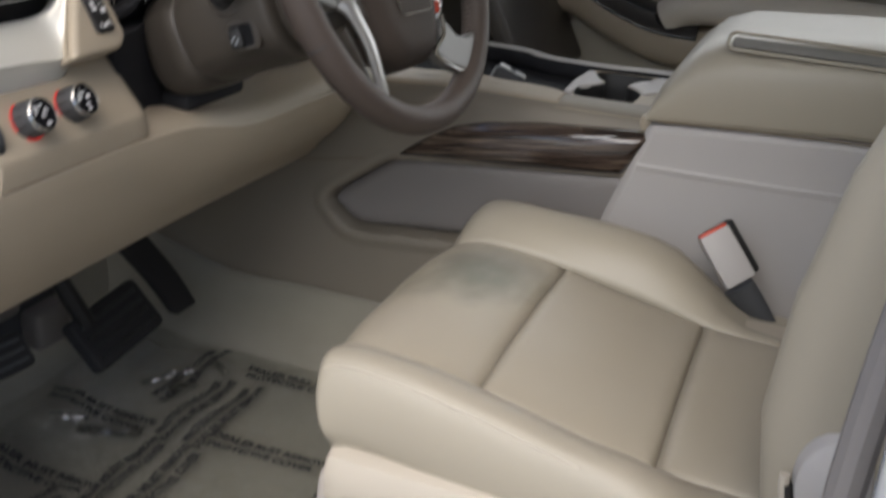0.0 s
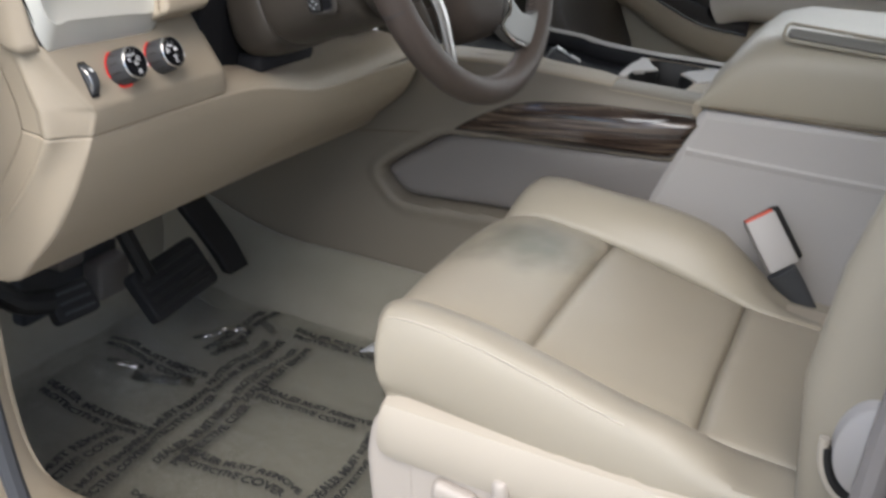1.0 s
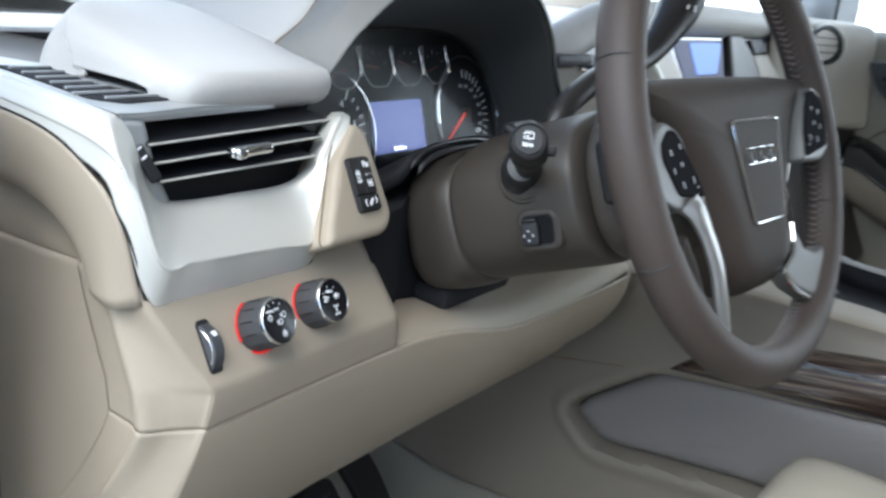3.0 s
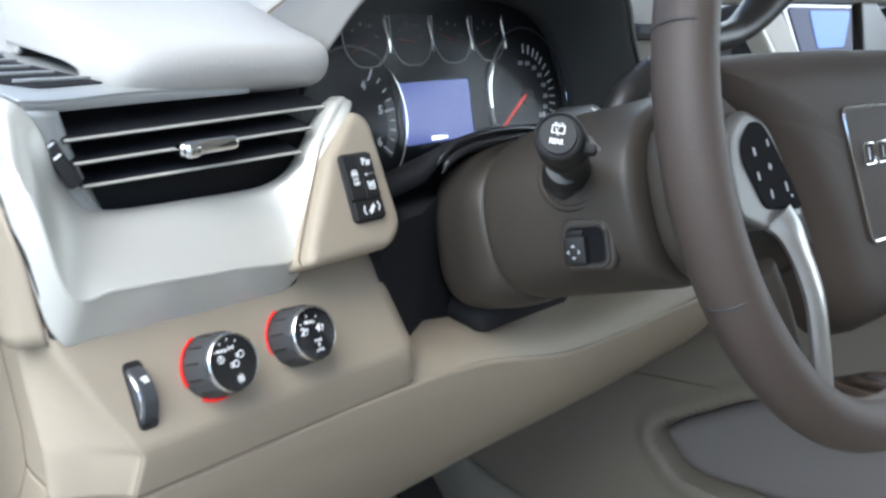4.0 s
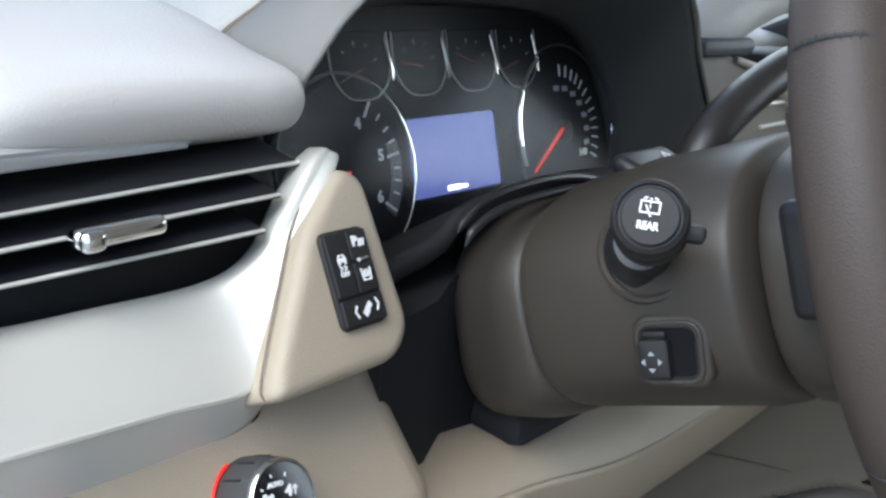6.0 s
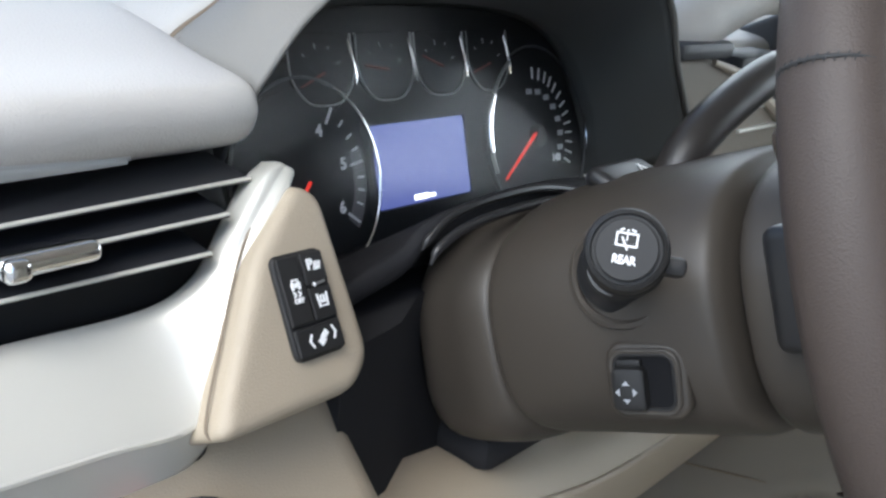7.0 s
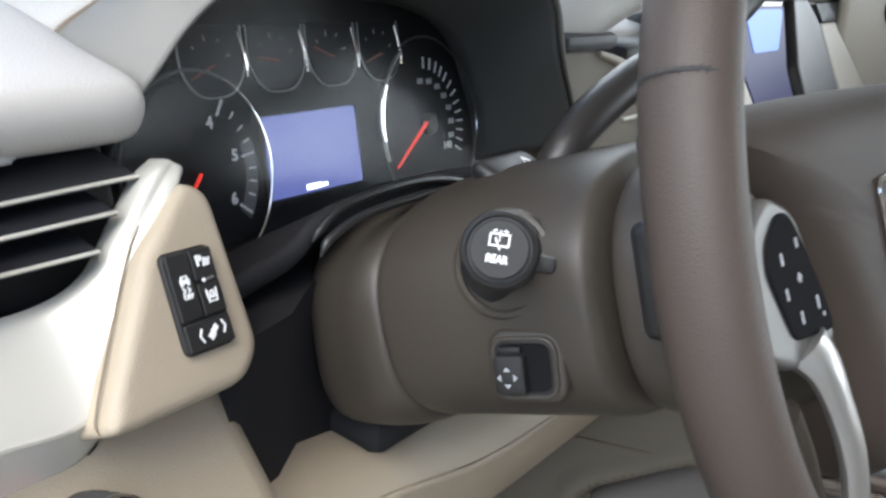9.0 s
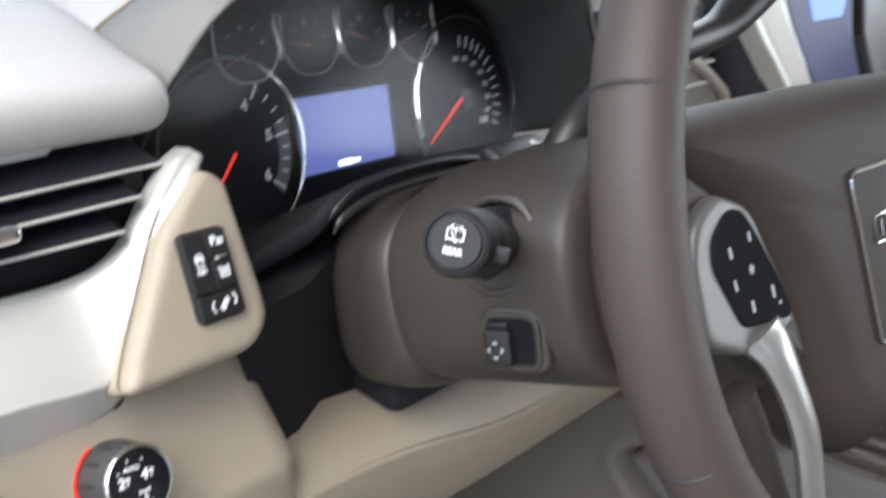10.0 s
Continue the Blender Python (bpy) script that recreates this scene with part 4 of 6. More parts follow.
part("face", moved(plate(rounded([(-0.165, -0.05), (0.17, -0.05), (0.17, 0.05), (0.13, 0.088), (-0.13, 0.088), (-0.165, 0.05)], 0.02), 0.01), CF @ Matrix.Translation((0, 0, -0.004))), DIAL, cl)
LIP = [(-0.592, 1.112), (-0.56, 1.122), (-0.53, 1.129), (-0.505, 1.142), (-0.437, 1.1465), (-0.37, 1.143), (-0.31, 1.13), (-0.25, 1.112)]
part("lower_shelf", sheet(net([[(x, 0.318, 1.094), (x, 0.29, 1.094 + 0.45 * (z - 1.094)), (x, 0.256, z - 0.004), (x, 0.250, z), (x, 0.247, z - 0.003), (x, 0.250, z - 0.010), (x, 0.272, z - 0.022), (x, 0.285, z - 0.06)] for x, z in LIP], 30, 40)), VOID, cl, "matt black shelf under the gauges", thick=0.003)


def arc(cx, cz, r, a0, a1, w, d=0.004, n=24):
    return tube([C(cx + r * math.cos(radians(a)), cz + r * math.sin(radians(a)), d) for a in (a0 + (a1 - a0) * i / n for i in range(n + 1))], w, 8)


def ticks(cx, cz, r0, r1, angles, w, d=0.0015):
    out = []
    for i, a in enumerate(angles):
        ca, sa = math.cos(radians(a)), math.sin(radians(a))
        q0 = r0 if i % 2 == 0 else r0 + (r1 - r0) * 0.4
        p, q = C(cx + q0 * ca, cz + q0 * sa, d), C(cx + r1 * ca, cz + r1 * sa, d)
        out.append(tube([p, q], w, 5))
    return out


def dial(name, cx, cz, r):
    g = part(name, moved(lathe([(r, -0.002), (r, 0.001)], 48), CF @ Matrix.Translation((cx + 0.42, (cz - 1.145) * K, 0))), DIAL, cl, "black round gauge with white marks")
    return g


tach = dial("tachometer", -0.518, 1.143, 0.0468)
part("chrome_rim", arc(-0.518, 1.143, 0.0500, -52, 62, 0.0010), CHROME, tach)
part("gauge_rim", arc(-0.518, 1.143, 0.0500, 62, 308, 0.0009), DARK, tach)
for a in (56, 42.5, 30, 19, 8.6, -2.7, -12.5, -23, -36):
    big = a in (56, 8.6, -36)
    part("tick", ticks(-0.518, 1.143, 0.0322 if big else 0.0362, 0.0412 if big else 0.0405, [a], 0.0008 if big else 0.0006)[0], PRINT, tach, smooth=False)
part("scale_band", sheet([[C(-0.518 + r * math.cos(radians(a)), 1.143 + r * math.sin(radians(a)), 0.0013) for a in range(-40, 22, 4)] for r in (0.0335, 0.0425)]), BANDPRINT, tach)

part("numerals", joined(*[lettering(s, 0.0085, CF @ Matrix.Translation((-0.098 + 0.0275 * math.cos(radians(a)), (1.143 - 1.145) * K + 0.0275 * math.sin(radians(a)), 0.0016))) for s, a in (("4", 63), ("5", 13), ("6", -36))]), PRINT, tach, smooth=False)
part("needle", tube([C(-0.518, 1.143, 0.004), C(-0.536, 1.123, 0.004)], [0.001, 0.0005], 6), NEEDLE, tach)
speedo = dial("speedometer", -0.313, 1.1475, 0.053)
part("chrome_rim", arc(-0.313, 1.1475, 0.0525, 118, 200, 0.0013), SPOKE, speedo)
# Short brighter arc drawn in where the rim would catch light.
part("rim_highlight", arc(-0.3135, 1.1475, 0.0522, 148, 186, 0.0019), CHROME, speedo)
part("gauge_rim", arc(-0.313, 1.1475, 0.0555, -160, 118, 0.0008), DARK, speedo)
# Same painted highlight on the right of the rim.
part("rim_highlight", arc(-0.313, 1.1475, 0.0575, -14, 9, 0.0010), CHROME, speedo)
for a in (-29, -20, -10.5, -1.5, 7.5, 17, 27, 37, 47, 56, 65, 75, 86):
    part("tick", ticks(-0.313, 1.1475, 0.0355, 0.0428, [a], 0.00065)[0], PRINT, speedo, smooth=False)
part("numeral_bars", bars([(0.107 + 0.0290 * math.cos(radians(a)), 0.0026 + 0.0290 * math.sin(radians(a)), 0.0062, 0.0036, 0) for a in (-20, -1, 18, 37, 56, 76, 96)], CF @ Matrix.Translation((0, 0, 0.0016))), GREYPRINT, speedo, smooth=False)
part("numerals", lettering("140", 0.0066, CF @ Matrix.Translation((0.107 + 0.0270 * math.cos(radians(-38)), 0.0026 + 0.0270 * math.sin(radians(-38)), 0.0016))), PRINT, speedo, smooth=False)
part("needle", tube([C(-0.3135, 1.152, 0.005), C(-0.3555, 1.1245, 0.005)], [0.0013, 0.0007], 6), NEEDLE, speedo)
part("needle_cap", moved(lathe([(0.007, 0.001), (0.007, 0.005), (0.005, 0.0065)], 24), CF @ Matrix.Translation((0.107, 0.0026, 0))), BLACK, speedo)
for cx, w, ang in ((-0.4985, 0.044, 200), (-0.4505, 0.044, 172), (-0.4035, 0.044, 160), (-0.3575, 0.040, 195)):
    g = part("small_gauge", moved(plate(rounded([(-w / 2, 0.019), (w / 2, 0.019), (w / 2, -0.004), (w / 2 - 0.012, -0.017), (-w / 2 + 0.012, -0.017), (-w / 2, -0.004)], 0.008), 0.002, 0.0006), CF @ Matrix.Translation((cx + 0.42, (1.1955 - 1.145) * K, 0.001))), DIAL, cl, "small black gauge in a chrome outline", )
    edge = [(-w / 2, 0.018), (-w / 2, -0.003), (-w / 2 + 0.009, -0.0155), (0, -0.018), (w / 2 - 0.009, -0.0155), (w / 2, -0.003), (w / 2, 0.018)]
    part("outline", tube([CF @ Matrix.Translation((cx + 0.42, (1.1955 - 1.145) * K, 0.003)) @ Vector((x, y, 0)) for x, y in [(p.x, p.y) for p in spline([(a, b, 0) for a, b in edge], 24)]], 0.0006, 6), GUNMETAL, g)
    part("chrome_side", tube([CF @ Matrix.Translation((cx + 0.42, (1.1955 - 1.145) * K, 0.0035)) @ Vector((w / 2 + 0.0014 - 0.0042 * (1 - t) ** 1.5 - 0.004 * max(0, t - 0.8), 0.015 - 0.024 * t, 0)) for t in (0, 0.25, 0.5, 0.75, 1)], [0.0006, 0.0011, 0.0012, 0.0011, 0.0006], 6), CHROME, g)
    part("needle", tube([C(cx, 1.194, 0.004), C(cx + 0.018 * math.cos(radians(ang)), 1.194 + 0.018 * math.sin(radians(ang)), 0.004)], [0.0006, 0.0004], 6), DIMNEEDLE, g)
    for mark in ticks(cx, 1.194, 0.012, 0.015, [20, 60, 100, 140], 0.0003):
        part("tick", mark, GREYPRINT, g, smooth=False)
part("lens", moved(plate(rounded([(-0.160, -0.046), (0.166, -0.046), (0.166, 0.048), (0.128, 0.084), (-0.128, 0.084), (-0.160, 0.048)], 0.02), 0.0012), CF @ Matrix.Translation((0, 0, 0.0105))), LENS, cl, "clear plastic lens, its soft gloss in place of veiling glare")
disp = part("display", moved(plate(rrect(0.0805, 0.0455, 0.002), 0.003, 0.0003), CF @ Matrix.Translation((-0.0105, -0.001, 0.0035))), SCREEN, cl, "blue-violet lit information display")
part("display_text", bars([(-0.0050, -0.0195, 0.012, 0.0030, 0), (0.0045, -0.0197, 0.005, 0.002, 0)], CF @ Matrix.Translation((-0.0105, -0.001, 0.0039))), WHITEGLOW, disp, smooth=False)
part("display_frame", moved(joined(box((0, 0.0248, 0), (0.09, 0.003, 0.005)), box((0, -0.0248, 0), (0.09, 0.003, 0.005)), box((-0.044, 0, 0), (0.003, 0.046, 0.005)), box((0.044, 0, 0), (0.003, 0.046, 0.005))), CF @ Matrix.Translation((-0.0105, -0.001, 0.002)) @ Matrix.Diagonal((0.955, 1, 1, 1))), DIAL, disp)

# ---- steering column ----
col = thing("steering_column", (-0.42, 0.2, 1.04), "cocoa brown steering column shroud with wiper stalk", "steering column")


def shroud_ring(y, z, w, h, lean=22, n=40, e=2.6, x0=-0.42):
    a = radians(lean)
    out = []
    for k in range(n):
        t = 2 * math.pi * k / n
        c, s = math.cos(t), math.sin(t)
        px = w * math.copysign(abs(c) ** (2 / e), c)
        pz = h * math.copysign(abs(s) ** (2 / e), s)
        out.append(Vector((x0 + px, y + pz * math.sin(a), z + pz * math.cos(a))))
    return out


def smooth_rings(keys, n):
    rings = [shroud_ring(*k) for k in keys]
    cols = [spline([r[i] for r in rings], n) for i in range(len(rings[0]))]
    return [[c[j] for c in cols] for j in range(n)]


part("shroud", loft(smooth_rings([(0.100, 1.139, 0.084, 0.050), (0.104, 1.138, 0.092, 0.058), (0.112, 1.135, 0.096, 0.061), (0.14, 1.124, 0.097, 0.061), (0.175, 1.110, 0.0965, 0.0605), (0.198, 1.099, 0.0945, 0.0590), (0.2045, 1.0955, 0.0925, 0.0570), (0.2060, 1.095, 0.088, 0.0525)], 36)), COCOA, col)
part("column_boot", loft(smooth_rings([(0.196, 1.098, 0.084, 0.048), (0.2035, 1.094, 0.0885, 0.0535, 22, 40, 2.8), (0.207, 1.092, 0.0925, 0.0565, 21, 40, 2.9), (0.218, 1.087, 0.0935, 0.0585, 20, 40, 3.1), (0.232, 1.081, 0.0915, 0.0585, 18, 40, 3.2), (0.244, 1.076, 0.0905, 0.0570, 17, 40, 3.2), (0.2495, 1.074, 0.0865, 0.0530, 16, 40, 3.2), (0.251, 1.073, 0.078, 0.046, 16, 40, 3.2)], 40)), COCOA, col, "cocoa flared column boot")
for y, pts in ((0.243, [(-0.5225, 1.1345), (-0.5174, 1.140), (-0.5019, 1.1482), (-0.468, 1.1516), (-0.426, 1.1505), (-0.375, 1.1405)]), (0.228, [(-0.5345, 1.134), (-0.5285, 1.1415), (-0.506, 1.1482), (-0.460, 1.1502), (-0.4157, 1.1473), (-0.37, 1.138)])):
    part("boot_fold", tube(spline([(x, y, z - 0.0030) for x, z in pts], 36), [0.0023 * min(1, 0.2 + i / 7, 0.2 + (35 - i) / 5) for i in range(36)], 10), SATINBLACK, col, "black folded gaiter")
part("boot_base", box((-0.425, 0.245, 1.018), (0.115, 0.05, 0.022), 0.008), VOID, col)
part("collar", loft(smooth_rings([(0.030, 1.166, 0.066, 0.046), (0.040, 1.162, 0.079, 0.055), (0.06, 1.154, 0.087, 0.060), (0.084, 1.145, 0.0905, 0.0605), (0.0945, 1.141, 0.0895, 0.0590), (0.0965, 1.1405, 0.085, 0.054)], 24)), COCOA, col)
part("collar_gap", loft(smooth_rings([(0.088, 1.145, 0.079, 0.047), (0.108, 1.137, 0.079, 0.047)], 3)), HOLE, col)
base_at, end_at = Vector((-0.500, 0.152, 1.144)), Vector((-0.608, 0.100, 1.188))
axis = (end_at - base_at).normalized()
SF = facing(end_at, axis)
stalk = part("wiper_stalk", tube([base_at, base_at + axis * 0.04, base_at + axis * 0.075], [0.0105, 0.0095, 0.010], 20), BLACK, col, "black wiper stalk with a white printed end")
part("stalk_ring", moved(lathe([(0.0105, -0.045), (0.0132, -0.04), (0.0132, -0.028), (0.012, -0.026)], 32), SF), BLACK, stalk)
part("stalk_knob", moved(lathe([(0.0115, -0.026), (0.0125, -0.022), (0.0125, -0.004), (0.0118, -0.001), (0.0105, 0.0), (0.0102, -0.0012)], 36), SF), BLACK, stalk)
part("end_cap", moved(lathe([(0.0092, -0.006), (0.0092, 0.0004), (0.0088, 0.0008)], 36), SF), BLACK, stalk)
part("thumb_lever", moved(box((0.014, -0.002, -0.016), (0.008, 0.006, 0.01), 0.002), SF), BLACK, stalk)
part("stalk_bezel", moved(lathe([(0.0205, -0.014), (0.0212, -0.002), (0.0204, 0.0015), (0.0188, 0.0022), (0.0175, 0.001), (0.0165, -0.006), (0.012, -0.008)], 40), facing((-0.5115, 0.1485, 1.1468), (-0.95, -0.06, 0.28)) @ Matrix.Scale(1.12, 4)), COCOA, stalk)
part("stalk_gaiter", moved(lathe([(0.0178, -0.006), (0.0175, -0.001), (0.0135, 0.004), (0.0118, 0.014), (0.0110, 0.026)], 32), facing((-0.5115, 0.1495, 1.147), (-0.87, -0.36, 0.34))), SATINBLACK, stalk)
TXT = SF @ Matrix.Translation((-0.0004, 0.0004, 0.001))
icon = [(0, 0.0046, 0.0072, 0.0006, 0), (0, 0.0002, 0.0072, 0.0006, 0), (-0.0036, 0.0024, 0.0006, 0.005, 0), (0.0036, 0.0024, 0.0006, 0.005, 0), (0, 0.0034, 0.0004, 0.003, 0), (-0.0006, 0.0010, 0.0006, 0.005, 28), (-0.002, 0.0058, 0.0016, 0.0006, 20), (0.002, 0.0058, 0.0016, 0.0006, -20), (0, 0.0056, 0.0008, 0.0006, 0)]
icon = [(0.82 * x, 0.82 * y + 0.0004, 0.82 * w, 0.82 * h, a) for x, y, w, h, a in icon]
part("stalk_print", joined(lettering("REAR", 0.0031, TXT @ Matrix.Translation((0, -0.0036, 0)) @ Matrix.Diagonal((0.92, 1.1, 1, 1))), bars(icon, TXT)), PRINT, stalk, smooth=False)
MF = facing((-0.5175, 0.128, 1.1082), (-0.985, -0.12, 0.06), (0, 0.30, 0.95))
tiltsw = part("tilt_switch", moved(plate(rrect(0.0345, 0.0320, 0.008), 0.012, 0.0030, 4), MF @ Matrix.Translation((0.0008, 0, 0.0010))), COCOA, col, "black four-way column adjuster switch")
part("well_rim", moved(tube([(x + 0.0005, y, 0.0016) for x, y in rrect(0.0272, 0.0248, 0.0055)], 0.0013, 8, True), MF), COCOA, tiltsw)
part("well_rim", moved(tube([(x + 0.0005, y, 0.0018) for x, y in rrect(0.0242, 0.0220, 0.0045)], 0.0009, 8, True), MF), BLACK, tiltsw)
# Flat plate; its deep black stands in for shade in the recess.
part("switch_well", moved(plate(rrect(0.0245, 0.0222, 0.0045), 0.003, 0.0004), MF @ Matrix.Translation((0.0005, 0, 0.0017))), HOLE, tiltsw)
part("switch_knob", moved(loft([[Vector((-0.0052 + x * k, -0.0022 + y * k, h)) for x, y in rrect(0.0140, 0.0175, 0.0025)] for k, h in ((1.0, -0.002), (1.0, 0.0045), (0.94, 0.0060), (0.82, 0.0066))]), MF), BLACK, tiltsw)
part("switch_step", moved(box((-0.0052, 0.0078, 0.0020), (0.0105, 0.0035, 0.0040), 0.0012), MF), BLACK, tiltsw)
for a in (0, 90, 180, 270):
    c, d = math.cos(radians(a)), math.sin(radians(a))
    tri = [(0.0046, 0.0), (0.0028, 0.0016), (0.0028, -0.0016)]
    part("arrow", moved(loft([[Vector((-0.0058 + c * x - d * y, -0.0030 + d * x + c * y, h)) for x, y in tri] for h in (0.0062, 0.0069)]), MF), GREYPRINT, tiltsw, smooth=False)
hz = part("hazard_switch", moved(box((0, 0, 0), (0.048, 0.024, 0.010), 0.0045, 3), panel((-0.434, 0.192, 1.1645), 72)), SATINBLACK, col, "black hazard switch with a white triangle")
part("hazard_triangle", moved(joined(*[tube([(0.004 * math.cos(radians(a)), 0.004 * math.sin(radians(a)), 0.0065), (0.004 * math.cos(radians(a + 120)), 0.004 * math.sin(radians(a + 120)), 0.0065)], 0.0004, 5) for a in (90, 210, 330)]), panel((-0.424, 0.192, 1.1635), 72)), PRINT, hz)
lever = part("gear_lever", tube(spline([(-0.43, 0.175, 1.155), (-0.413, 0.172, 1.186), (-0.345, 0.17, 1.213), (-0.265, 0.17, 1.225), (-0.215, 0.168, 1.258), (-0.19, 0.165, 1.29), (-0.182, 0.16, 1.33)], 42), [0.0105] * 20 + [0.0105 + 0.0105 * min(1, i / 10) for i in range(22)], 14), DARKCOCOA, col, "dark column gear lever with buttons")
part("lever_buttons", bars([(-0.004, 0.004, 0.003, 0.006, 0), (0.004, 0.004, 0.003, 0.006, 0)], facing((-0.212, 0.149, 1.272), (-0.6, -0.8, 0.1))), PRINT, lever, smooth=False)

part("ignition_lock", tube([(-0.345, 0.075, 1.148), (-0.30, 0.050, 1.152), (-0.288, 0.028, 1.152)], [0.016, 0.014, 0.011], 16), BLACK, col)
keys_t = thing("car_keys", (-0.290, 0.045, 1.15), "car keys with a red tag hanging from the ignition lock", "keys")
part("key_bow", moved(plate(rrect(0.022, 0.026, 0.006), 0.007, 0.002), facing((-0.292, 0.020, 1.150), (-0.75, -0.65, 0.1))), CHROME, keys_t)
part("key_ring", tube([(-0.294 + 0.004 * math.cos(t), 0.016 + 0.010 * math.cos(t), 1.131 + 0.010 * math.sin(t)) for t in (2 * math.pi * k / 24 for k in range(24))], 0.0011, 6, True), CHROME, keys_t)
part("red_tag", moved(plate(rrect(0.009, 0.014, 0.003), 0.003, 0.001), facing((-0.299, 0.012, 1.121), (-0.8, -0.55, 0.1), (0.1, 0.2, 1))), RED, keys_t)
part("key_blade", moved(plate(rrect(0.009, 0.034, 0.003), 0.003, 0.001), facing((-0.293, 0.014, 1.104), (-0.8, -0.5, 0.2), (0, -0.25, 1))), CHROME, keys_t)

# ---- steering wheel ----
sw_t = thing("steering_wheel", (-0.392, 0.031, 1.187), "cocoa leather steering wheel with silver lower spokes", "steering wheel")
WN = Vector((-0.09726, -0.92532, 0.36650))
WX = Vector((0.99452, -0.10453, 0.0))
WU = WN.cross(WX)
WF = Matrix.Translation((-0.392, 0.031, 1.187)) @ Matrix((WX, WU, WN)).transposed().to_4x4()
RR = 0.1765


def on_rim(a, d=0.0):
    return Vector((RR * math.cos(radians(a)), RR * math.sin(radians(a)), d))


part("rim", moved(tube([on_rim(a) for a in range(0, 360, 4)], 0.0155, 20, True, flat=1.08, up=(0, 0, 1)), WF), BROWN, sw_t)
for a in (161, 204, 19, 336):
    p, d = on_rim(a), Vector((-math.sin(radians(a)), math.cos(radians(a)), 0))
    m = Matrix.Translation(p) @ d.to_track_quat("Z", "Y").to_matrix().to_4x4()
    sm = part("rim_seam", moved(tube([(0.0158 * math.cos(t), 0.0158 * math.sin(t), 0) for t in (2 * math.pi * k / 32 for k in range(32))], 0.0006, 6, True), WF @ m), INK, sw_t)
    if a in (161, 19):
        part("stitching", moved(joined(*[tube([(0.0160 * math.cos(t), 0.0160 * math.sin(t), -0.0012), (0.0160 * math.cos(t + 0.09), 0.0160 * math.sin(t + 0.09), 0.0014)], 0.00028, 5) for t in (2 * math.pi * k / 36 for k in range(36))]), WF @ m), INK, sm)
lace = []
for k in range(170):
    a = 2 * math.pi * k / 170
    for up in (-1, 1):
        ends = []
        for f in (-1, 1):
            t = math.pi + up * 0.10 + f * up * 0.26
            r = RR + 0.0158 * math.cos(t)
            b = a + f * 0.010
            ends.append(Vector((r * math.cos(b), r * math.sin(b), 0.0162 * math.sin(t) - 0.002)))
        lace.append(tube(ends, 0.0005, 4))
part("lacing", moved(joined(*lace), WF), THREAD, sw_t, "pale stitched lacing along the inside of the rim", smooth=False)
hub = [(0.0, 0.050), (0.10, 0.049), (0.162, 0.046), (0.152, 0.024), (0.114, 0.002), (0.094, -0.026), (0.081, -0.052), (0.066, -0.10), (0.04, -0.120)]
hub_r = [(0.0, 0.050), (0.10, 0.049), (0.162, 0.046), (0.152, 0.024), (0.106, 0.002), (0.082, -0.026), (0.068, -0.052), (0.052, -0.10), (0.03, -0.120)]
hub = rounded(hub_r + [(-x, y) for x, y in hub[:0:-1]], 0.016)
part("hub_pad", moved(plate(hub, 0.040, 0.030, 7), WF @ Matrix.Translation((0, 0, 0.0135))), HUBSKIN, sw_t)
part("hub_boss", moved(loft([[Vector((rx * math.cos(t), ry * math.sin(t) - 0.03, h)) for t in (2 * math.pi * k / 32 for k in range(32))] for rx, ry, h in ((0.06, 0.045, -0.06), (0.07, 0.055, -0.045), (0.085, 0.06, -0.03))]), WF), COCOA, sw_t)
embl = rounded([(-0.045, 0.011), (0.045, 0.011), (0.031, -0.067), (-0.031, -0.067)], 0.006)
ep = part("emblem_plate", moved(plate(embl, 0.004, 0.001), WF @ Matrix.Translation((0, 0, 0.0145))), HUBSKIN, sw_t)
part("emblem_frame", moved(tube([(x, y, 0.0148) for x, y in embl], 0.0011, 6, True), WF), CHROME, ep)
def outlined(x0, w):
    h, y0 = 0.0120, -0.0165
    return joined(tube([(x0 + a, y0 + b, 0.0153) for a, b in rrect(w, h, 0.0015, 2)], 0.0006, 6, True), tube([(x0, y0 - h * 0.3, 0.0153), (x0, y0 + h * 0.3, 0.0153)], 0.0006, 6))


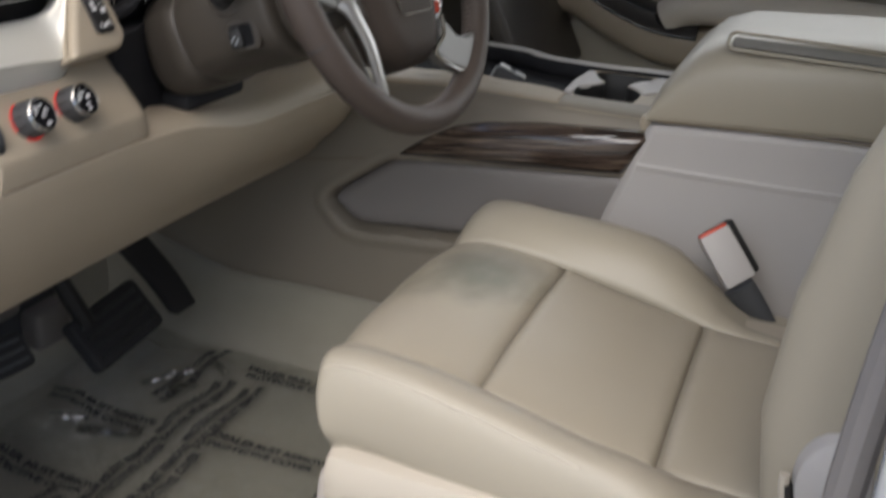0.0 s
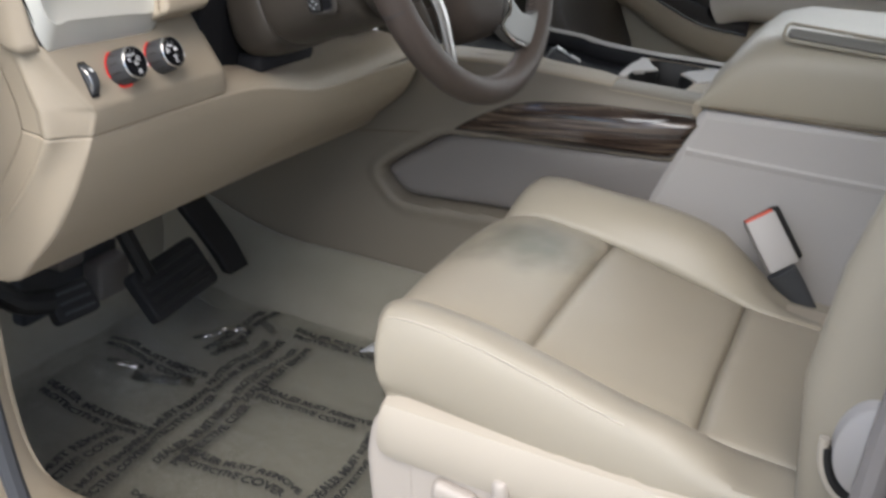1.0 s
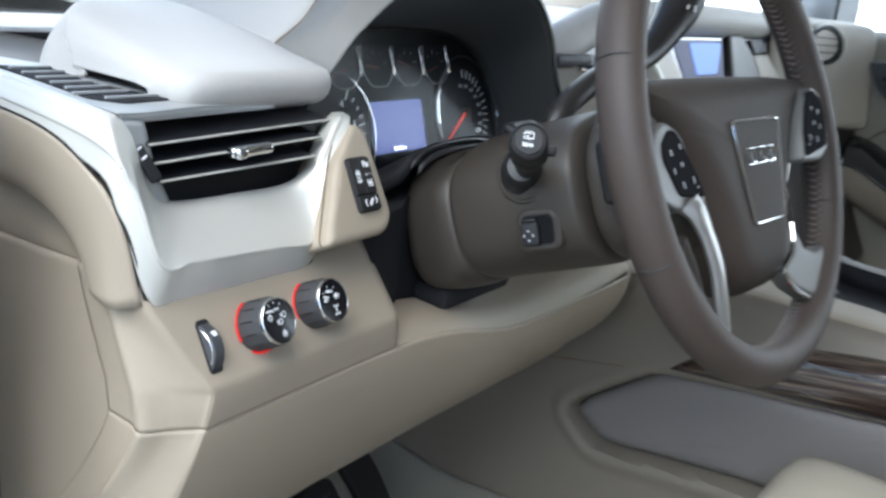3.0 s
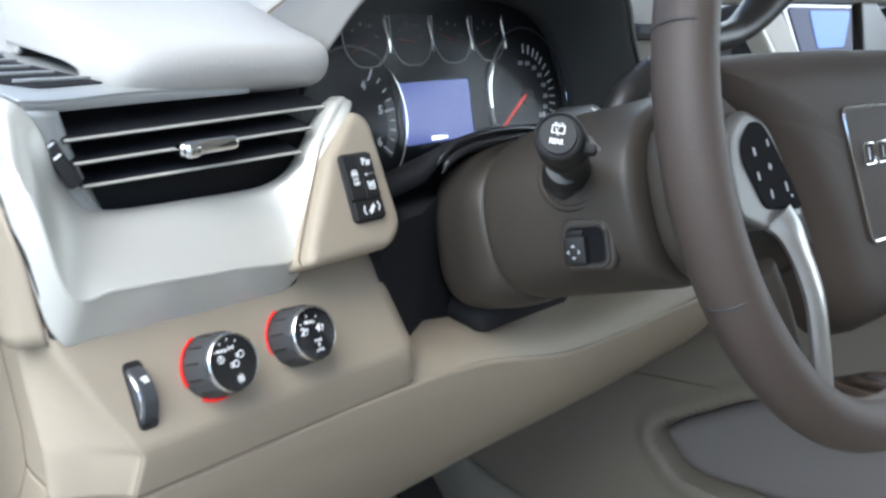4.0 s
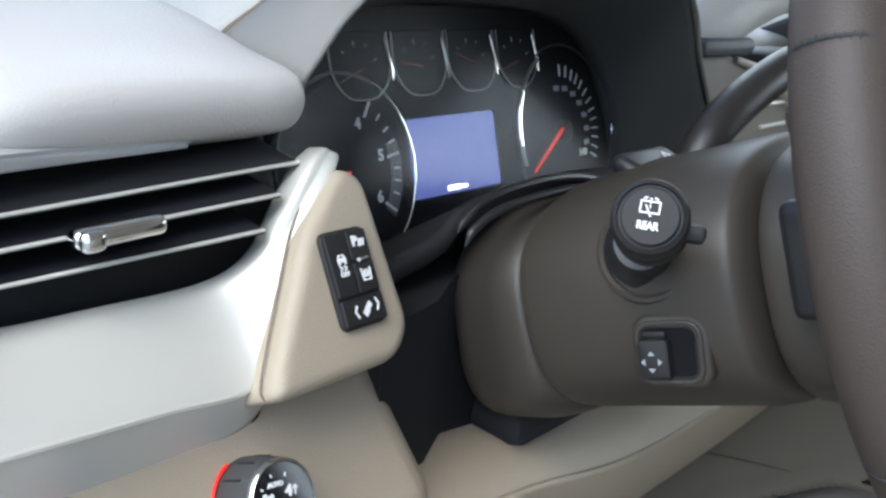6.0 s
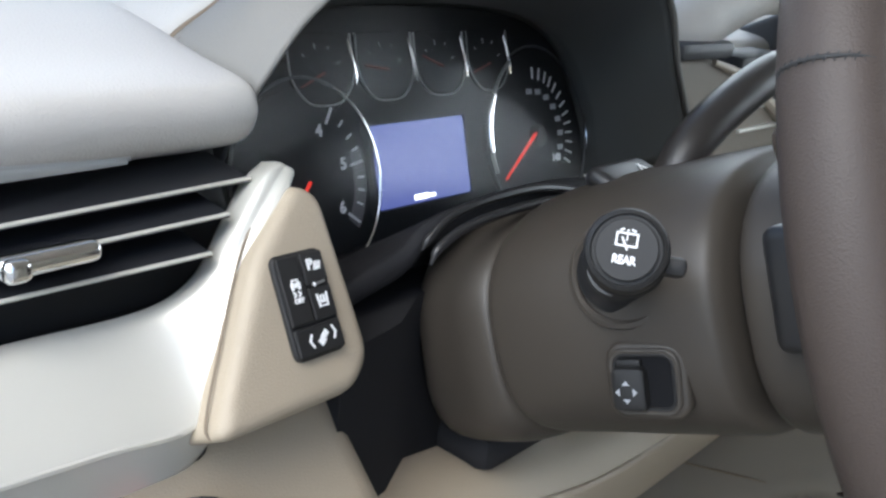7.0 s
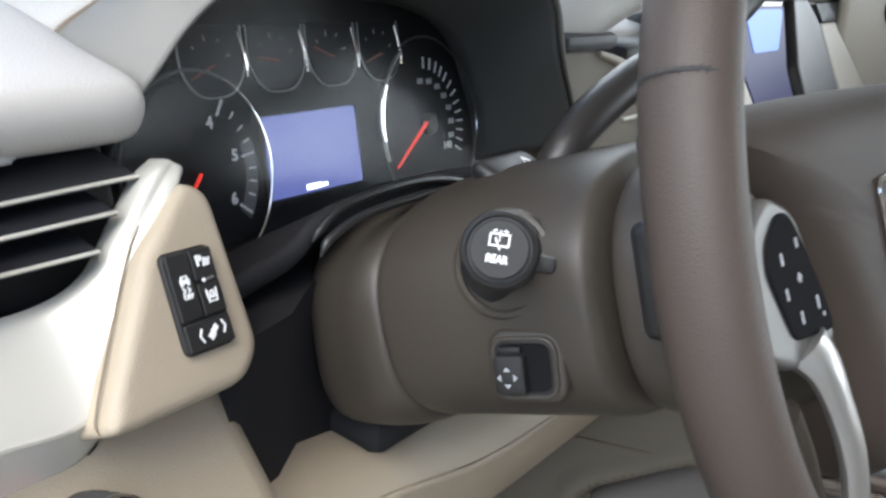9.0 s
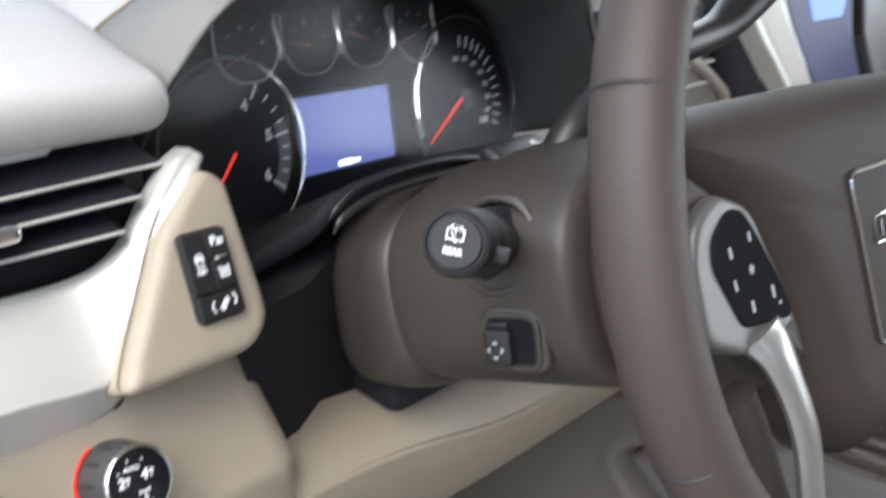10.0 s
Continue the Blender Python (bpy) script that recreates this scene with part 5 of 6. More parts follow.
part("emblem_shape", moved(joined(outlined(-0.019, 0.014), outlined(0.0, 0.017), outlined(0.019, 0.013)), WF), CHROME, ep, "plain outlined chrome shapes")
for sx in (-1, 1):
    part("spoke", moved(plate(rounded([(sx * x, y) for x, y in ((0.10, 0.030), (0.166, 0.030), (0.166, -0.02), (0.12, -0.03))], 0.006), 0.012, 0.003), WF @ Matrix.Translation((0, 0, 0.000))), BROWN, sw_t)
    out, inward, rise_up = (0.014, 0.012, 0.016) if sx > 0 else (0.0, 0.0, 0.0)
    q = [(0.134, 0.018), (0.151, 0.009), (0.1565, -0.005), (0.153, -0.036), (0.128, -0.046), (0.086, -0.044), (0.096, -0.020), (0.112, 0.009)]
    pod_w = part("switch_bezel", moved(plate(rounded([(sx * (x - inward), y + rise_up) for x, y in q], 0.007), 0.014, 0.003), WF @ Matrix.Translation((0, 0, 0.006 + out))), SATIN, sw_t, "satin grey switch bezel")
    q2 = [(0.131, 0.0105), (0.143, 0.0015), (0.1445, -0.0085), (0.1285, -0.035), (0.090, -0.039), (0.098, -0.023), (0.112, -0.001), (0.121, 0.010)]
    if sx > 0:
        q2 = [(0.132, 0.014), (0.147, 0.006), (0.151, -0.006), (0.146, -0.034), (0.092, -0.041), (0.096, -0.022), (0.110, 0.004), (0.118, 0.012)]
    part("switch_panel", moved(plate(rounded([(sx * (x - inward), y + rise_up) for x, y in q2], 0.005), 0.006, 0.0012), WF @ Matrix.Translation((0, 0, 0.0075 + out))), HOLE, pod_w)
    part("switch_marks", bars([(sx * 0.119, -0.0015, 0.0012, 0.0036, 12), (sx * 0.1335, -0.005, 0.0014, 0.0042, 12), (sx * 0.120, -0.0138, 0.0030, 0.0012, 15), (sx * 0.120, -0.0138, 0.0010, 0.0036, 15), (sx * 0.1325, -0.0175, 0.0012, 0.0042, 12), (sx * 0.106, -0.0255, 0.0012, 0.0050, 12), (sx * 0.1015, -0.0308, 0.0012, 0.0014, 0), (sx * 0.122, -0.0278, 0.0012, 0.0046, 10)], WF @ Matrix.Translation((-inward, rise_up, 0.0079 + out)), 0.0005), GREYPRINT, pod_w, smooth=False)
    if sx < 0:
        arm_pts = spline([(-0.114, -0.040, 0.004), (-0.110, -0.052, 0.009), (-0.099, -0.083, 0.010), (-0.092, -0.112, 0.006), (-0.085, -0.145, 0.0)], 24)
        part("lower_spoke", moved(tube(arm_pts, [0.0125 - 0.0045 * min(1, i / 8) for i in range(24)], 14, flat=0.6, up=(0, 0, 1)), WF), SPOKE, sw_t, "satin silver lower spoke")
        part("spoke_web", moved(tube(spline([(-0.118, -0.066, -0.008), (-0.110, -0.085, -0.008), (-0.100, -0.11, -0.01), (-0.09, -0.14, -0.01)], 16), 0.011, 12, flat=0.7, up=(0, 0, 1)), WF), COCOA, sw_t)
    else:
        wedge = [(0.060, -0.076), (0.050, -0.098), (0.024, -0.110), (0.042, -0.126), (0.074, -0.141), (0.108, -0.144), (0.150, -0.112), (0.142, -0.100), (0.104, -0.106), (0.082, -0.100), (0.069, -0.084)]
        part("lower_spoke", moved(plate(rounded(wedge, 0.006), 0.014, 0.005, 4), WF @ Matrix.Translation((0, 0, 0.008))), SATIN, sw_t, "satin grey wedge-shaped lower spoke")
        part("spoke_edge", moved(tube(spline([(0.061, -0.076, 0.007), (0.051, -0.097, 0.0085), (0.025, -0.110, 0.0085), (0.042, -0.126, 0.007), (0.074, -0.141, 0.006)], 24), 0.0024, 8), WF), CHROME, sw_t, "bright spoke edge")
    part("rear_switch", moved(box((sx * 0.1185, -0.010, -0.0385), (0.036, 0.046, 0.021), 0.005, 3), WF), SATINBLACK, sw_t, "black switch behind the spoke")

# ---- driver's seat ----
seat = thing("driver_seat", (-0.42, -0.28, 0.51), "cream leather driver seat with power adjusters", "seat")
CROSS = [(-0.645, -0.066), (-0.657, -0.045), (-0.656, -0.008), (-0.642, 0.020), (-0.614, 0.019), (-0.580, 0.0), (-0.50, 0.004), (-0.42, 0.005), (-0.34, 0.004), (-0.262, 0.0), (-0.215, 0.024), (-0.178, 0.024), (-0.150, -0.005), (-0.146, -0.05), (-0.152, -0.08)]
DROP = [(-0.57, 0.770), (-0.335, 0.783), (-0.163, 0.819), (-0.10, 0.830), (-0.055, 0.832), (-0.020, 0.822), (0.0, 0.80), (0.008, 0.775), (0.004, 0.752)]


def seat_point(s, t):
    """s: across, 0 to 1 from the door side; t: along, 0 to 1 from the back."""
    p = CS[min(int(s * (len(CS) - 1)), len(CS) - 2)]
    q = CS[min(int(s * (len(CS) - 1)), len(CS) - 2) + 1]
    f = s * (len(CS) - 1) - min(int(s * (len(CS) - 1)), len(CS) - 2)
    c = p.lerp(q, f)
    i = min(int(t * (len(DS) - 1)), len(DS) - 2)
    d = DS[i].lerp(DS[i + 1], t * (len(DS) - 1) - i)
    edge = abs(c.x + 0.425) / 0.275
    front = max(0.0, t - 0.55) / 0.45
    y = d.x - 0.13 * front * edge ** 4
    rise = min(1.0, max(0.0, (d.x + 0.388) / 0.06)) if c.x < -0.42 and c.y > 0 else (min(1.0, max(0.0, (d.x + 0.42) / 0.13)) if c.y > 0 else 1.0)
    z = d.y + c.y * rise * rise * (3 - 2 * rise) * (1 - 0.35 * front ** 2)
    if c.x > -0.262:
        k = min(1.0, max(0.0, (d.x + 0.385) / 0.11))
        k = k * k * (3 - 2 * k)
        z = d.y + max(c.y, 0) * k * (1 - 0.35 * front ** 2) + min(c.y, 0) - 0.018 * (1 - k) * min(1.0, (c.x + 0.262) / 0.05) + (0.021 * math.exp(-((d.x + 0.245) / 0.095) ** 2) if c.y > -0.03 else 0) * min(1.0, (c.x + 0.262) / 0.03)
    if c.x < -0.60:
        z = max(z, 0.760)
    if c.x < -0.60:
        y -= 0.040 * front * min(1.0, max(0.0, (0.818 - z) / 0.055)) + 0.026 * front * min(1.0, max(0.0, (-0.606 - c.x) / 0.036))
    return Vector((c.x + (0.012 if c.x < -0.425 else -0.012) * front ** 2 * edge ** 2, y, z))


CS = spline([(x, z, 0) for x, z in CROSS], 141)
DS = spline([(y, z, 0) for y, z in DROP], 81)


def cushion(s0, s1, t0, t1, puff, nu=24, nv=24, dip=(1, 1, 1, 1)):
    grid = []
    for j in range(nv + 1):
        row = []
        for i in range(nu + 1):
            u, v = i / nu, j / nv
            s, t = s0 + (s1 - s0) * u, t0 + (t1 - t0) * v
            p = seat_point(s, t)
            e = 1e-3
            n = (seat_point(min(1, s + e), t) - seat_point(max(0, s - e), t)).cross(seat_point(s, min(1, t + e)) - seat_point(s, max(0, t - e)))
            n = n.normalized() if n.length > 0 else Vector((0, 0, 1))
            near = min(u / 0.09 if dip[0] else 9, (1 - u) / 0.09 if dip[1] else 9, v / 0.09 if dip[2] else 9, (1 - v) / 0.09 if dip[3] else 9, 1.0)
            k = 1 - (1 - near) ** 2
            wob = 0.0015 * noise.noise(Vector((p.x * 14, p.y * 14, 3.1)))
            row.append(p + n * (puff * k - 0.004 * (1 - k) + wob))
        grid.append(row)
    bm = sheet(grid)
    return bm


SL, SR = 5 / 14, 9 / 14
part("bolster", cushion(0.0, SL, 0, 0.99, 0.003, 30, 50, (0, 1, 0, 0)), LEATHER, seat, thick=0.004)
part("bolster", cushion(SR, 1.0, 0, 0.99, 0.003, 30, 50, (1, 0, 0, 0)), LEATHER, seat, thick=0.004)
part("rear_panel", cushion(SL, SR, 0.0, 0.125, 0.003, 30, 14, (1, 1, 0, 1)), LEATHER, seat, thick=0.004)
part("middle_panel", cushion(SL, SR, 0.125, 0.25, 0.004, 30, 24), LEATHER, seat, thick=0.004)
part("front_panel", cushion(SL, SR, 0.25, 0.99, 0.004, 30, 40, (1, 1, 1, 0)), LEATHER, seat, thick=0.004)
front_seam = [seat_point(s, 0.25) - Vector((0, 0, 0.0045)) for s in [SL + (SR - SL) * i / 20 for i in range(21)]]
back_seam = [seat_point(s, 0.125) - Vector((0, 0, 0.0045)) for s in [SL + (SR - SL) * i / 20 for i in range(21)]]
for pts in (front_seam, back_seam):
    part("cross_seam", tube(pts, 0.0016, 6), SEAM, seat)
pipe = [seat_point(2.75 / 14, 0.16 + 0.72 * i / 40) + Vector((-0.0042, 0, 0.0036)) for i in range(41)]
part("piping", tube(pipe, 0.0009, 6), LEATHER_SIDE, seat)
part("cushion_core", box((-0.425, -0.27, 0.735), (0.50, 0.46, 0.07), 0.02), LEATHER_SIDE, seat)
trim_out = [(-0.050, 0.590), (-0.030, 0.70), (-0.036, 0.745), (-0.07, 0.756), (-0.23, 0.755), (-0.34, 0.762), (-0.50, 0.775), (-0.54, 0.75), (-0.55, 0.62), (-0.52, 0.575)]
SM = Matrix(((0, 0, -1, -0.662), (-1, 0, 0, 0), (0, 1, 0, 0), (0, 0, 0, 1)))
trim = part("side_trim", moved(plate(rounded([(-y, z) for y, z in trim_out], 0.025), 0.035, 0.007, 3), SM), SEATPLASTIC, seat, "cream plastic seat side trim")
part("switch_recess", moved(plate(rounded([(0.078, 0.733), (0.25, 0.748), (0.46, 0.752), (0.46, 0.64), (0.092, 0.625)][::-1], 0.02), 0.004, 0.002), SM @ Matrix.Translation((0, 0, 0.003))), SEATPLASTIC, trim)
for x, z, w, h, turn in ((0.135, 0.690, 0.046, 0.021, -8), (0.182, 0.708, 0.017, 0.040, 8), (0.219, 0.709, 0.019, 0.026, 8)):
    part("adjuster_switch", moved(box((0, 0, 0.010), (w, h, 0.018), 0.007, 4), SM @ pose(x, z, 0, 0, 0, turn)), SEATPLASTIC, trim)
part("seat_base", box((-0.42, -0.28, 0.62), (0.46, 0.44, 0.18), 0.02), DARK, seat)


def back_ring(z, lean, wide, deep):
    y0 = -0.515 - lean * (z - 0.83)
    pts = [(-0.645, -0.06), (-0.664, 0.03), (-0.656, 0.098), (-0.624, 0.110), (-0.572, 0.045), (-0.50, 0.0), (-0.42, -0.003), (-0.34, 0.0), (-0.26, 0.02), (-0.215, 0.055), (-0.185, 0.05), (-0.170, 0.0), (-0.18, -0.06), (-0.25, -0.12), (-0.42, -0.13), (-0.59, -0.12)]
    return [Vector((-0.42 + (p.x + 0.42) * wide, y0 + p.y * deep, z)) for p in spline([(x, y, 0) for x, y in pts], 80, True)]


keys = [(0.76, 0.9, 0.6), (0.80, 1.0, 0.70), (0.9, 1.0, 1.02), (1.0, 1.0, 1.14), (1.1, 1.0, 1.14), (1.2, 0.96, 1.0), (1.32, 0.88, 0.7), (1.38, 0.75, 0.5), (1.40, 0.5, 0.3)]
part("backrest", loft([back_ring(z, 0.21, w, d) for z, w, d in keys]), LEATHER, seat)
hc = part("hinge_cover", moved(loft([[Vector((0.034 * s * math.cos(t), 0.052 * s * math.sin(t), h)) for t in (2 * math.pi * k / 32 for k in range(32))] for s, h in ((1.0, -0.03), (1.0, 0.0), (0.9, 0.012), (0.6, 0.02), (0.2, 0.023))]), facing((-0.664, -0.474, 0.866), (-1, 0, 0)) @ Matrix.Scale(0.85, 4)), GREY, seat, "smooth grey recliner cover")
part("cover_band", moved(tube([(0.036 * math.cos(t), 0.055 * math.sin(t), 0.004) for t in [math.pi * (1.05 + 0.9 * k / 20) for k in range(21)]], 0.006, 8), facing((-0.664, -0.474, 0.866), (-1, 0, 0)) @ Matrix.Scale(0.85, 4)), BLACK, hc)
part("cover_rim", moved(tube([(0.040 * math.cos(t), 0.062 * math.sin(t), 0.004) for t in [math.pi * (1.0 + 1.0 * k / 20) for k in range(21)]], 0.005, 8), facing((-0.664, -0.474, 0.866), (-1, 0, 0)) @ Matrix.Scale(0.85, 4)), LEATHER_SIDE, hc)
part("headrest", box((-0.42, -0.67, 1.50), (0.27, 0.10, 0.17), 0.04, 4), LEATHER, seat)
part("headrest_post", tube([(-0.48, -0.665, 1.34), (-0.48, -0.67, 1.45)], 0.006, 10), CHROME, seat)
part("headrest_post", tube([(-0.36, -0.665, 1.34), (-0.36, -0.67, 1.45)], 0.006, 10), CHROME, seat)

# ---- seat belt buckle ----
bk = thing("belt_buckle", (-0.16, -0.37, 0.74), "grey seat belt buckle with a red release button", "seat belt buckle")
BF = Matrix.Translation((0.008, -0.014, 0.003)) @ facing((-0.188, -0.330, 0.838), (-0.90, -0.28, 0.34), (-0.08, 0.59, 0.90)) @ Matrix.Scale(1.25, 4)
body = part("buckle_body", moved(box((0, 0, -0.009), (0.032, 0.058, 0.018), 0.003), BF), GREY, bk)
part("release_button", moved(box((0, 0.0275, -0.009), (0.029, 0.007, 0.015), 0.002), BF), RED, body, "red release button")
part("buckle_back", moved(box((0.0085, 0.0, -0.024), (0.034, 0.060, 0.014), 0.004), BF), BLACK, bk)
part("buckle_stalk", tube([(-0.182, -0.362, 0.806), (-0.178, -0.378, 0.788), (-0.173, -0.402, 0.762), (-0.168, -0.424, 0.738)], [0.020, 0.018, 0.012, 0.007], 14, flat=0.5, up=Vector((1, 0, 0))), DARK, bk, "dark flexible stalk")

# ---- centre console ----
con = thing("centre_console", (0.08, -0.2, 0.51), "beige centre console with wood trim, cup holders and armrest", "console")
CX = -0.07
pk = [(-0.270, 0.769), (-0.250, 0.791), (-0.166, 0.852), (-0.09, 0.860), (0.0, 0.868), (0.20, 0.884), (0.20, 0.752), (-0.05, 0.742), (-0.227, 0.727)]
PKR = rounded(pk, 0.02)


def inside_by(px, py, poly):
    """How far a point lies inside a polygon; outside: minus."""
    best, inside = 9.0, False
    m = len(poly)
    for i in range(m):
        (ax, ay), (bx, by) = poly[i], poly[(i + 1) % m]
        f = max(0, min(1, ((px - ax) * (bx - ax) + (py - ay) * (by - ay)) / ((bx - ax) ** 2 + (by - ay) ** 2 + 1e-12)))
        best = min(best, math.hypot(px - ax - f * (bx - ax), py - ay - f * (by - ay)))
        if (ay > py) != (by > py) and px < (bx - ax) * (py - ay) / (by - ay) + ax:
            inside = not inside
    return best if inside else -best


prof_side = [[(CX + 0.02, y, 0.50), (CX + 0.006, y, 0.60), (CX + 0.0, y, 0.72), (CX + 0.002, y, 0.86), (CX + 0.012, y, 0.935 + dz), (CX + 0.03, y, 0.962 + dz), (CX + 0.07, y, 0.968 + dz)] for y, dz in ((0.60, -0.10), (0.42, -0.06), (0.25, -0.02), (0.12, 0.0), (-0.10, 0.0), (-0.30, 0.0))]
side_grid = net(prof_side, 150, 230)
for row in side_grid:
    for p in row:
        if p.z < 0.9:
            f = inside_by(-p.y, p.z, PKR)
            lip = max(0.0, 1 - abs(f + 0.010) / 0.014)
            f = max(0.0, min(1.0, (f + 0.002) / 0.009))
            p.x += 0.034 * f * f * (3 - 2 * f) - 0.005 * lip
part("side_panel", sheet(side_grid), TAUPE, con, thick=0.004)
RIM = spline([(0.262, 0.46, 0.955), (0.248, 0.20, 0.972), (0.225, 0.065, 0.976), (0.190, 0.0, 0.976), (0.180, -0.08, 0.976), (0.186, -0.15, 0.976), (0.190, -0.23, 0.976)], 50)
part("right_side", sheet([[Vector((p.x + d, p.y, z if z < 0.9 else p.z - 0.004)) for p in RIM] for d, z in ((0.03, 0.50), (0.02, 0.75), (0.004, 0.97))]), TAUPE, con, thick=0.004)
TOPZ = 0.968
KM = Matrix(((0, 0, -1, CX), (-1, 0, 0, 0), (0, 1, 0, 0), (0, 0, 0, 1)))
KW = KM @ pose(0, 0, 0.007)
wood = [(-0.162, 0.858), (-0.108, 0.894), (-0.066, 0.917), (-0.025, 0.928), (0.06, 0.940), (0.20, 0.950), (0.216, 0.945), (0.184, 0.886), (0.036, 0.872), (-0.104, 0.863)]
part("wood_trim", moved(plate(rounded(wood[::-1], 0.006), 0.024, 0.020, 7), KW @ pose(0, 0, 0.006)), WOOD, con, "glossy dark streaked wood trim")
inset = rounded([(-0.2605, 0.7705), (-0.2445, 0.788), (-0.160, 0.851), (-0.09, 0.861), (0.0, 0.869), (0.20, 0.886), (0.20, 0.761), (-0.05, 0.7515), (-0.2215, 0.737)], 0.018)
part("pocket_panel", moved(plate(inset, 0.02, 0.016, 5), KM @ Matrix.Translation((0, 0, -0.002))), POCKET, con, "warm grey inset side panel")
part("forward_seam", moved(tube([(-0.163, 0.855, 0.002), (-0.21, 0.846, 0.002), (-0.30, 0.830, 0.003), (-0.42, 0.815, 0.004)], 0.0012, 6), KM), SEAM, con)
part("top_plate", sheet(net([[(CX + 0.03, y, TOPZ - 0.004 + dz), (CX + 0.045, y, TOPZ + dz), (xr - 0.01, y, TOPZ + 0.001 + dz), (xr, y, TOPZ - 0.006 + dz)] for y, dz, xr in ((0.50, -0.07, 0.07), (0.30, -0.02, 0.06), (0.10, 0.0, 0.045), (0.03, 0.0, 0.038), (-0.04, 0.0, 0.030), (-0.075, 0.0, 0.012))], 16, 40)), BEIGE, con, thick=0.004)
tray = part("black_tray", moved(plate([(0.028, 0.30), (0.028, -0.070), (0.179, -0.074), (0.190, 0.0), (0.225, 0.065), (0.243, 0.18), (0.252, 0.30)], 0.03, 0.002), Matrix.Translation((0, 0, 0.950))), VOID, con, "black tray between the seats")
part("tray_wall", sheet([[Vector((p.x - 0.005, p.y, z if z < 0.96 else p.z)) for p in RIM[4:]] for z in (0.948, 0.98)]), VOID, tray, thick=0.002)
part("tray_rail", tube(RIM, 0.0055, 10), PAD, con, "pale rim of the tray")


def deck_z(x):
    """The deck falls towards the driver."""
    return 0.970 + 0.13 * min(0.0, x - 0.03)


def pierced(outer, inner):
    """A deck with one opening through it."""
    bm = bmesh.new()
    for loop in (outer, inner):
        vs = [bm.verts.new((x, y, deck_z(x))) for x, y in loop]
        for a, b in zip(vs, vs[1:] + vs[:1]):
            bm.edges.new((a, b))
    bmesh.ops.triangle_fill(bm, use_beauty=True, edges=bm.edges[:])
    bmesh.ops.recalc_face_normals(bm, faces=bm.faces[:])
    return bm


KIDNEY = [(p.x, p.y) for p in spline([(x, y, 0) for x, y in ((0.044, -0.080), (0.0, -0.088), (-0.032, -0.106), (-0.040, -0.128), (-0.028, -0.152), (0.008, -0.170), (0.050, -0.173), (0.076, -0.158), (0.090, -0.146), (0.115, -0.148), (0.145, -0.165), (0.168, -0.168), (0.173, -0.144), (0.172, -0.117), (0.166, -0.094), (0.150, -0.084), (0.121, -0.096), (0.099, -0.109), (0.074, -0.102))], 72, True)]
DECK = [(0.178, y) for y in (-0.076, -0.10, -0.13, -0.16, -0.19)] + [(x, -0.200) for x in (0.14, 0.10, 0.06, 0.02, -0.02)] + [(-0.046, y) for y in (-0.200, -0.16, -0.12, -0.09, -0.072)] + [(x, -0.072) for x in (-0.02, 0.02, 0.06, 0.10, 0.14)]
part("cup_deck", pierced(DECK, KIDNEY), BEIGE, con, "beige deck round the cup holders", thick=0.002, smooth=False)
cup = part("cup_holder", sheet([[Vector((0.07 + (x - 0.07) * f, -0.13 + (y + 0.13) * f, deck_z(x) - d if d < 0.05 else 0.97 - d)) for x, y in KIDNEY] for f, d in ((1.012, -0.0006), (1.0, 0.001), (0.985, 0.03), (0.95, 0.075), (0.5, 0.078), (0.02, 0.079))], True), BLACK, con, "deep black kidney-shaped double cup holder", thick=0.002)
part("rear_deck", box((0.065, -0.218, 0.953), (0.24, 0.05, 0.03), 0.006), BEIGE, con)
for wing in ([(0.008, -0.070), (0.09, -0.066), (0.158, -0.070), (0.160, -0.079), (0.146, -0.084), (0.112, -0.098), (0.094, -0.109), (0.070, -0.100), (0.044, -0.079), (0.002, -0.083)], [(0.092, -0.148), (0.115, -0.151), (0.148, -0.172), (0.172, -0.178), (0.172, -0.194), (0.074, -0.196), (0.048, -0.178), (0.076, -0.160)]):
    part("cup_wing", moved(plate(rounded(wing[::-1], 0.005), 0.006, 0.002), Matrix.Translation((0, 0, 0.9735))), GREY, cup, "pale satin cup holder wing")
sock = part("tray_switch", moved(joined(box((0, 0, 0), (0.034, 0.052, 0.036), 0.006, 3), box((0.0, 0.0, 0.018), (0.028, 0.044, 0.006), 0.002)), Matrix.Translation((0.064, 0.034, 0.957)) @ pose(0, 0, 0, 25, 0, 20)), DARK, con, "dark socket block in the tray")
for dy in (-0.013, 0.013):
    part("socket_lid", moved(box((-0.001, dy, 0.0215), (0.020, 0.016, 0.003), 0.001), Matrix.Translation((0.064, 0.034, 0.957)) @ pose(0, 0, 0, 25, 0, 20)), GUNMETAL, sock, "satin grey lid")
arm_l = -0.078
lower = []
for x in (arm_l, 0.25):
    lower.append([Vector((x, y, z)) for y, z in ((-0.115, 0.66), (-0.163, 0.832), (-0.210, 0.966), (-0.44, 0.980), (-0.75, 0.975), (-0.75, 0.60), (-0.2, 0.60))])
part("bin_body", loft(lower), GREY, con, "warm grey storage bin", bevel=0.012)
lid_rings = []
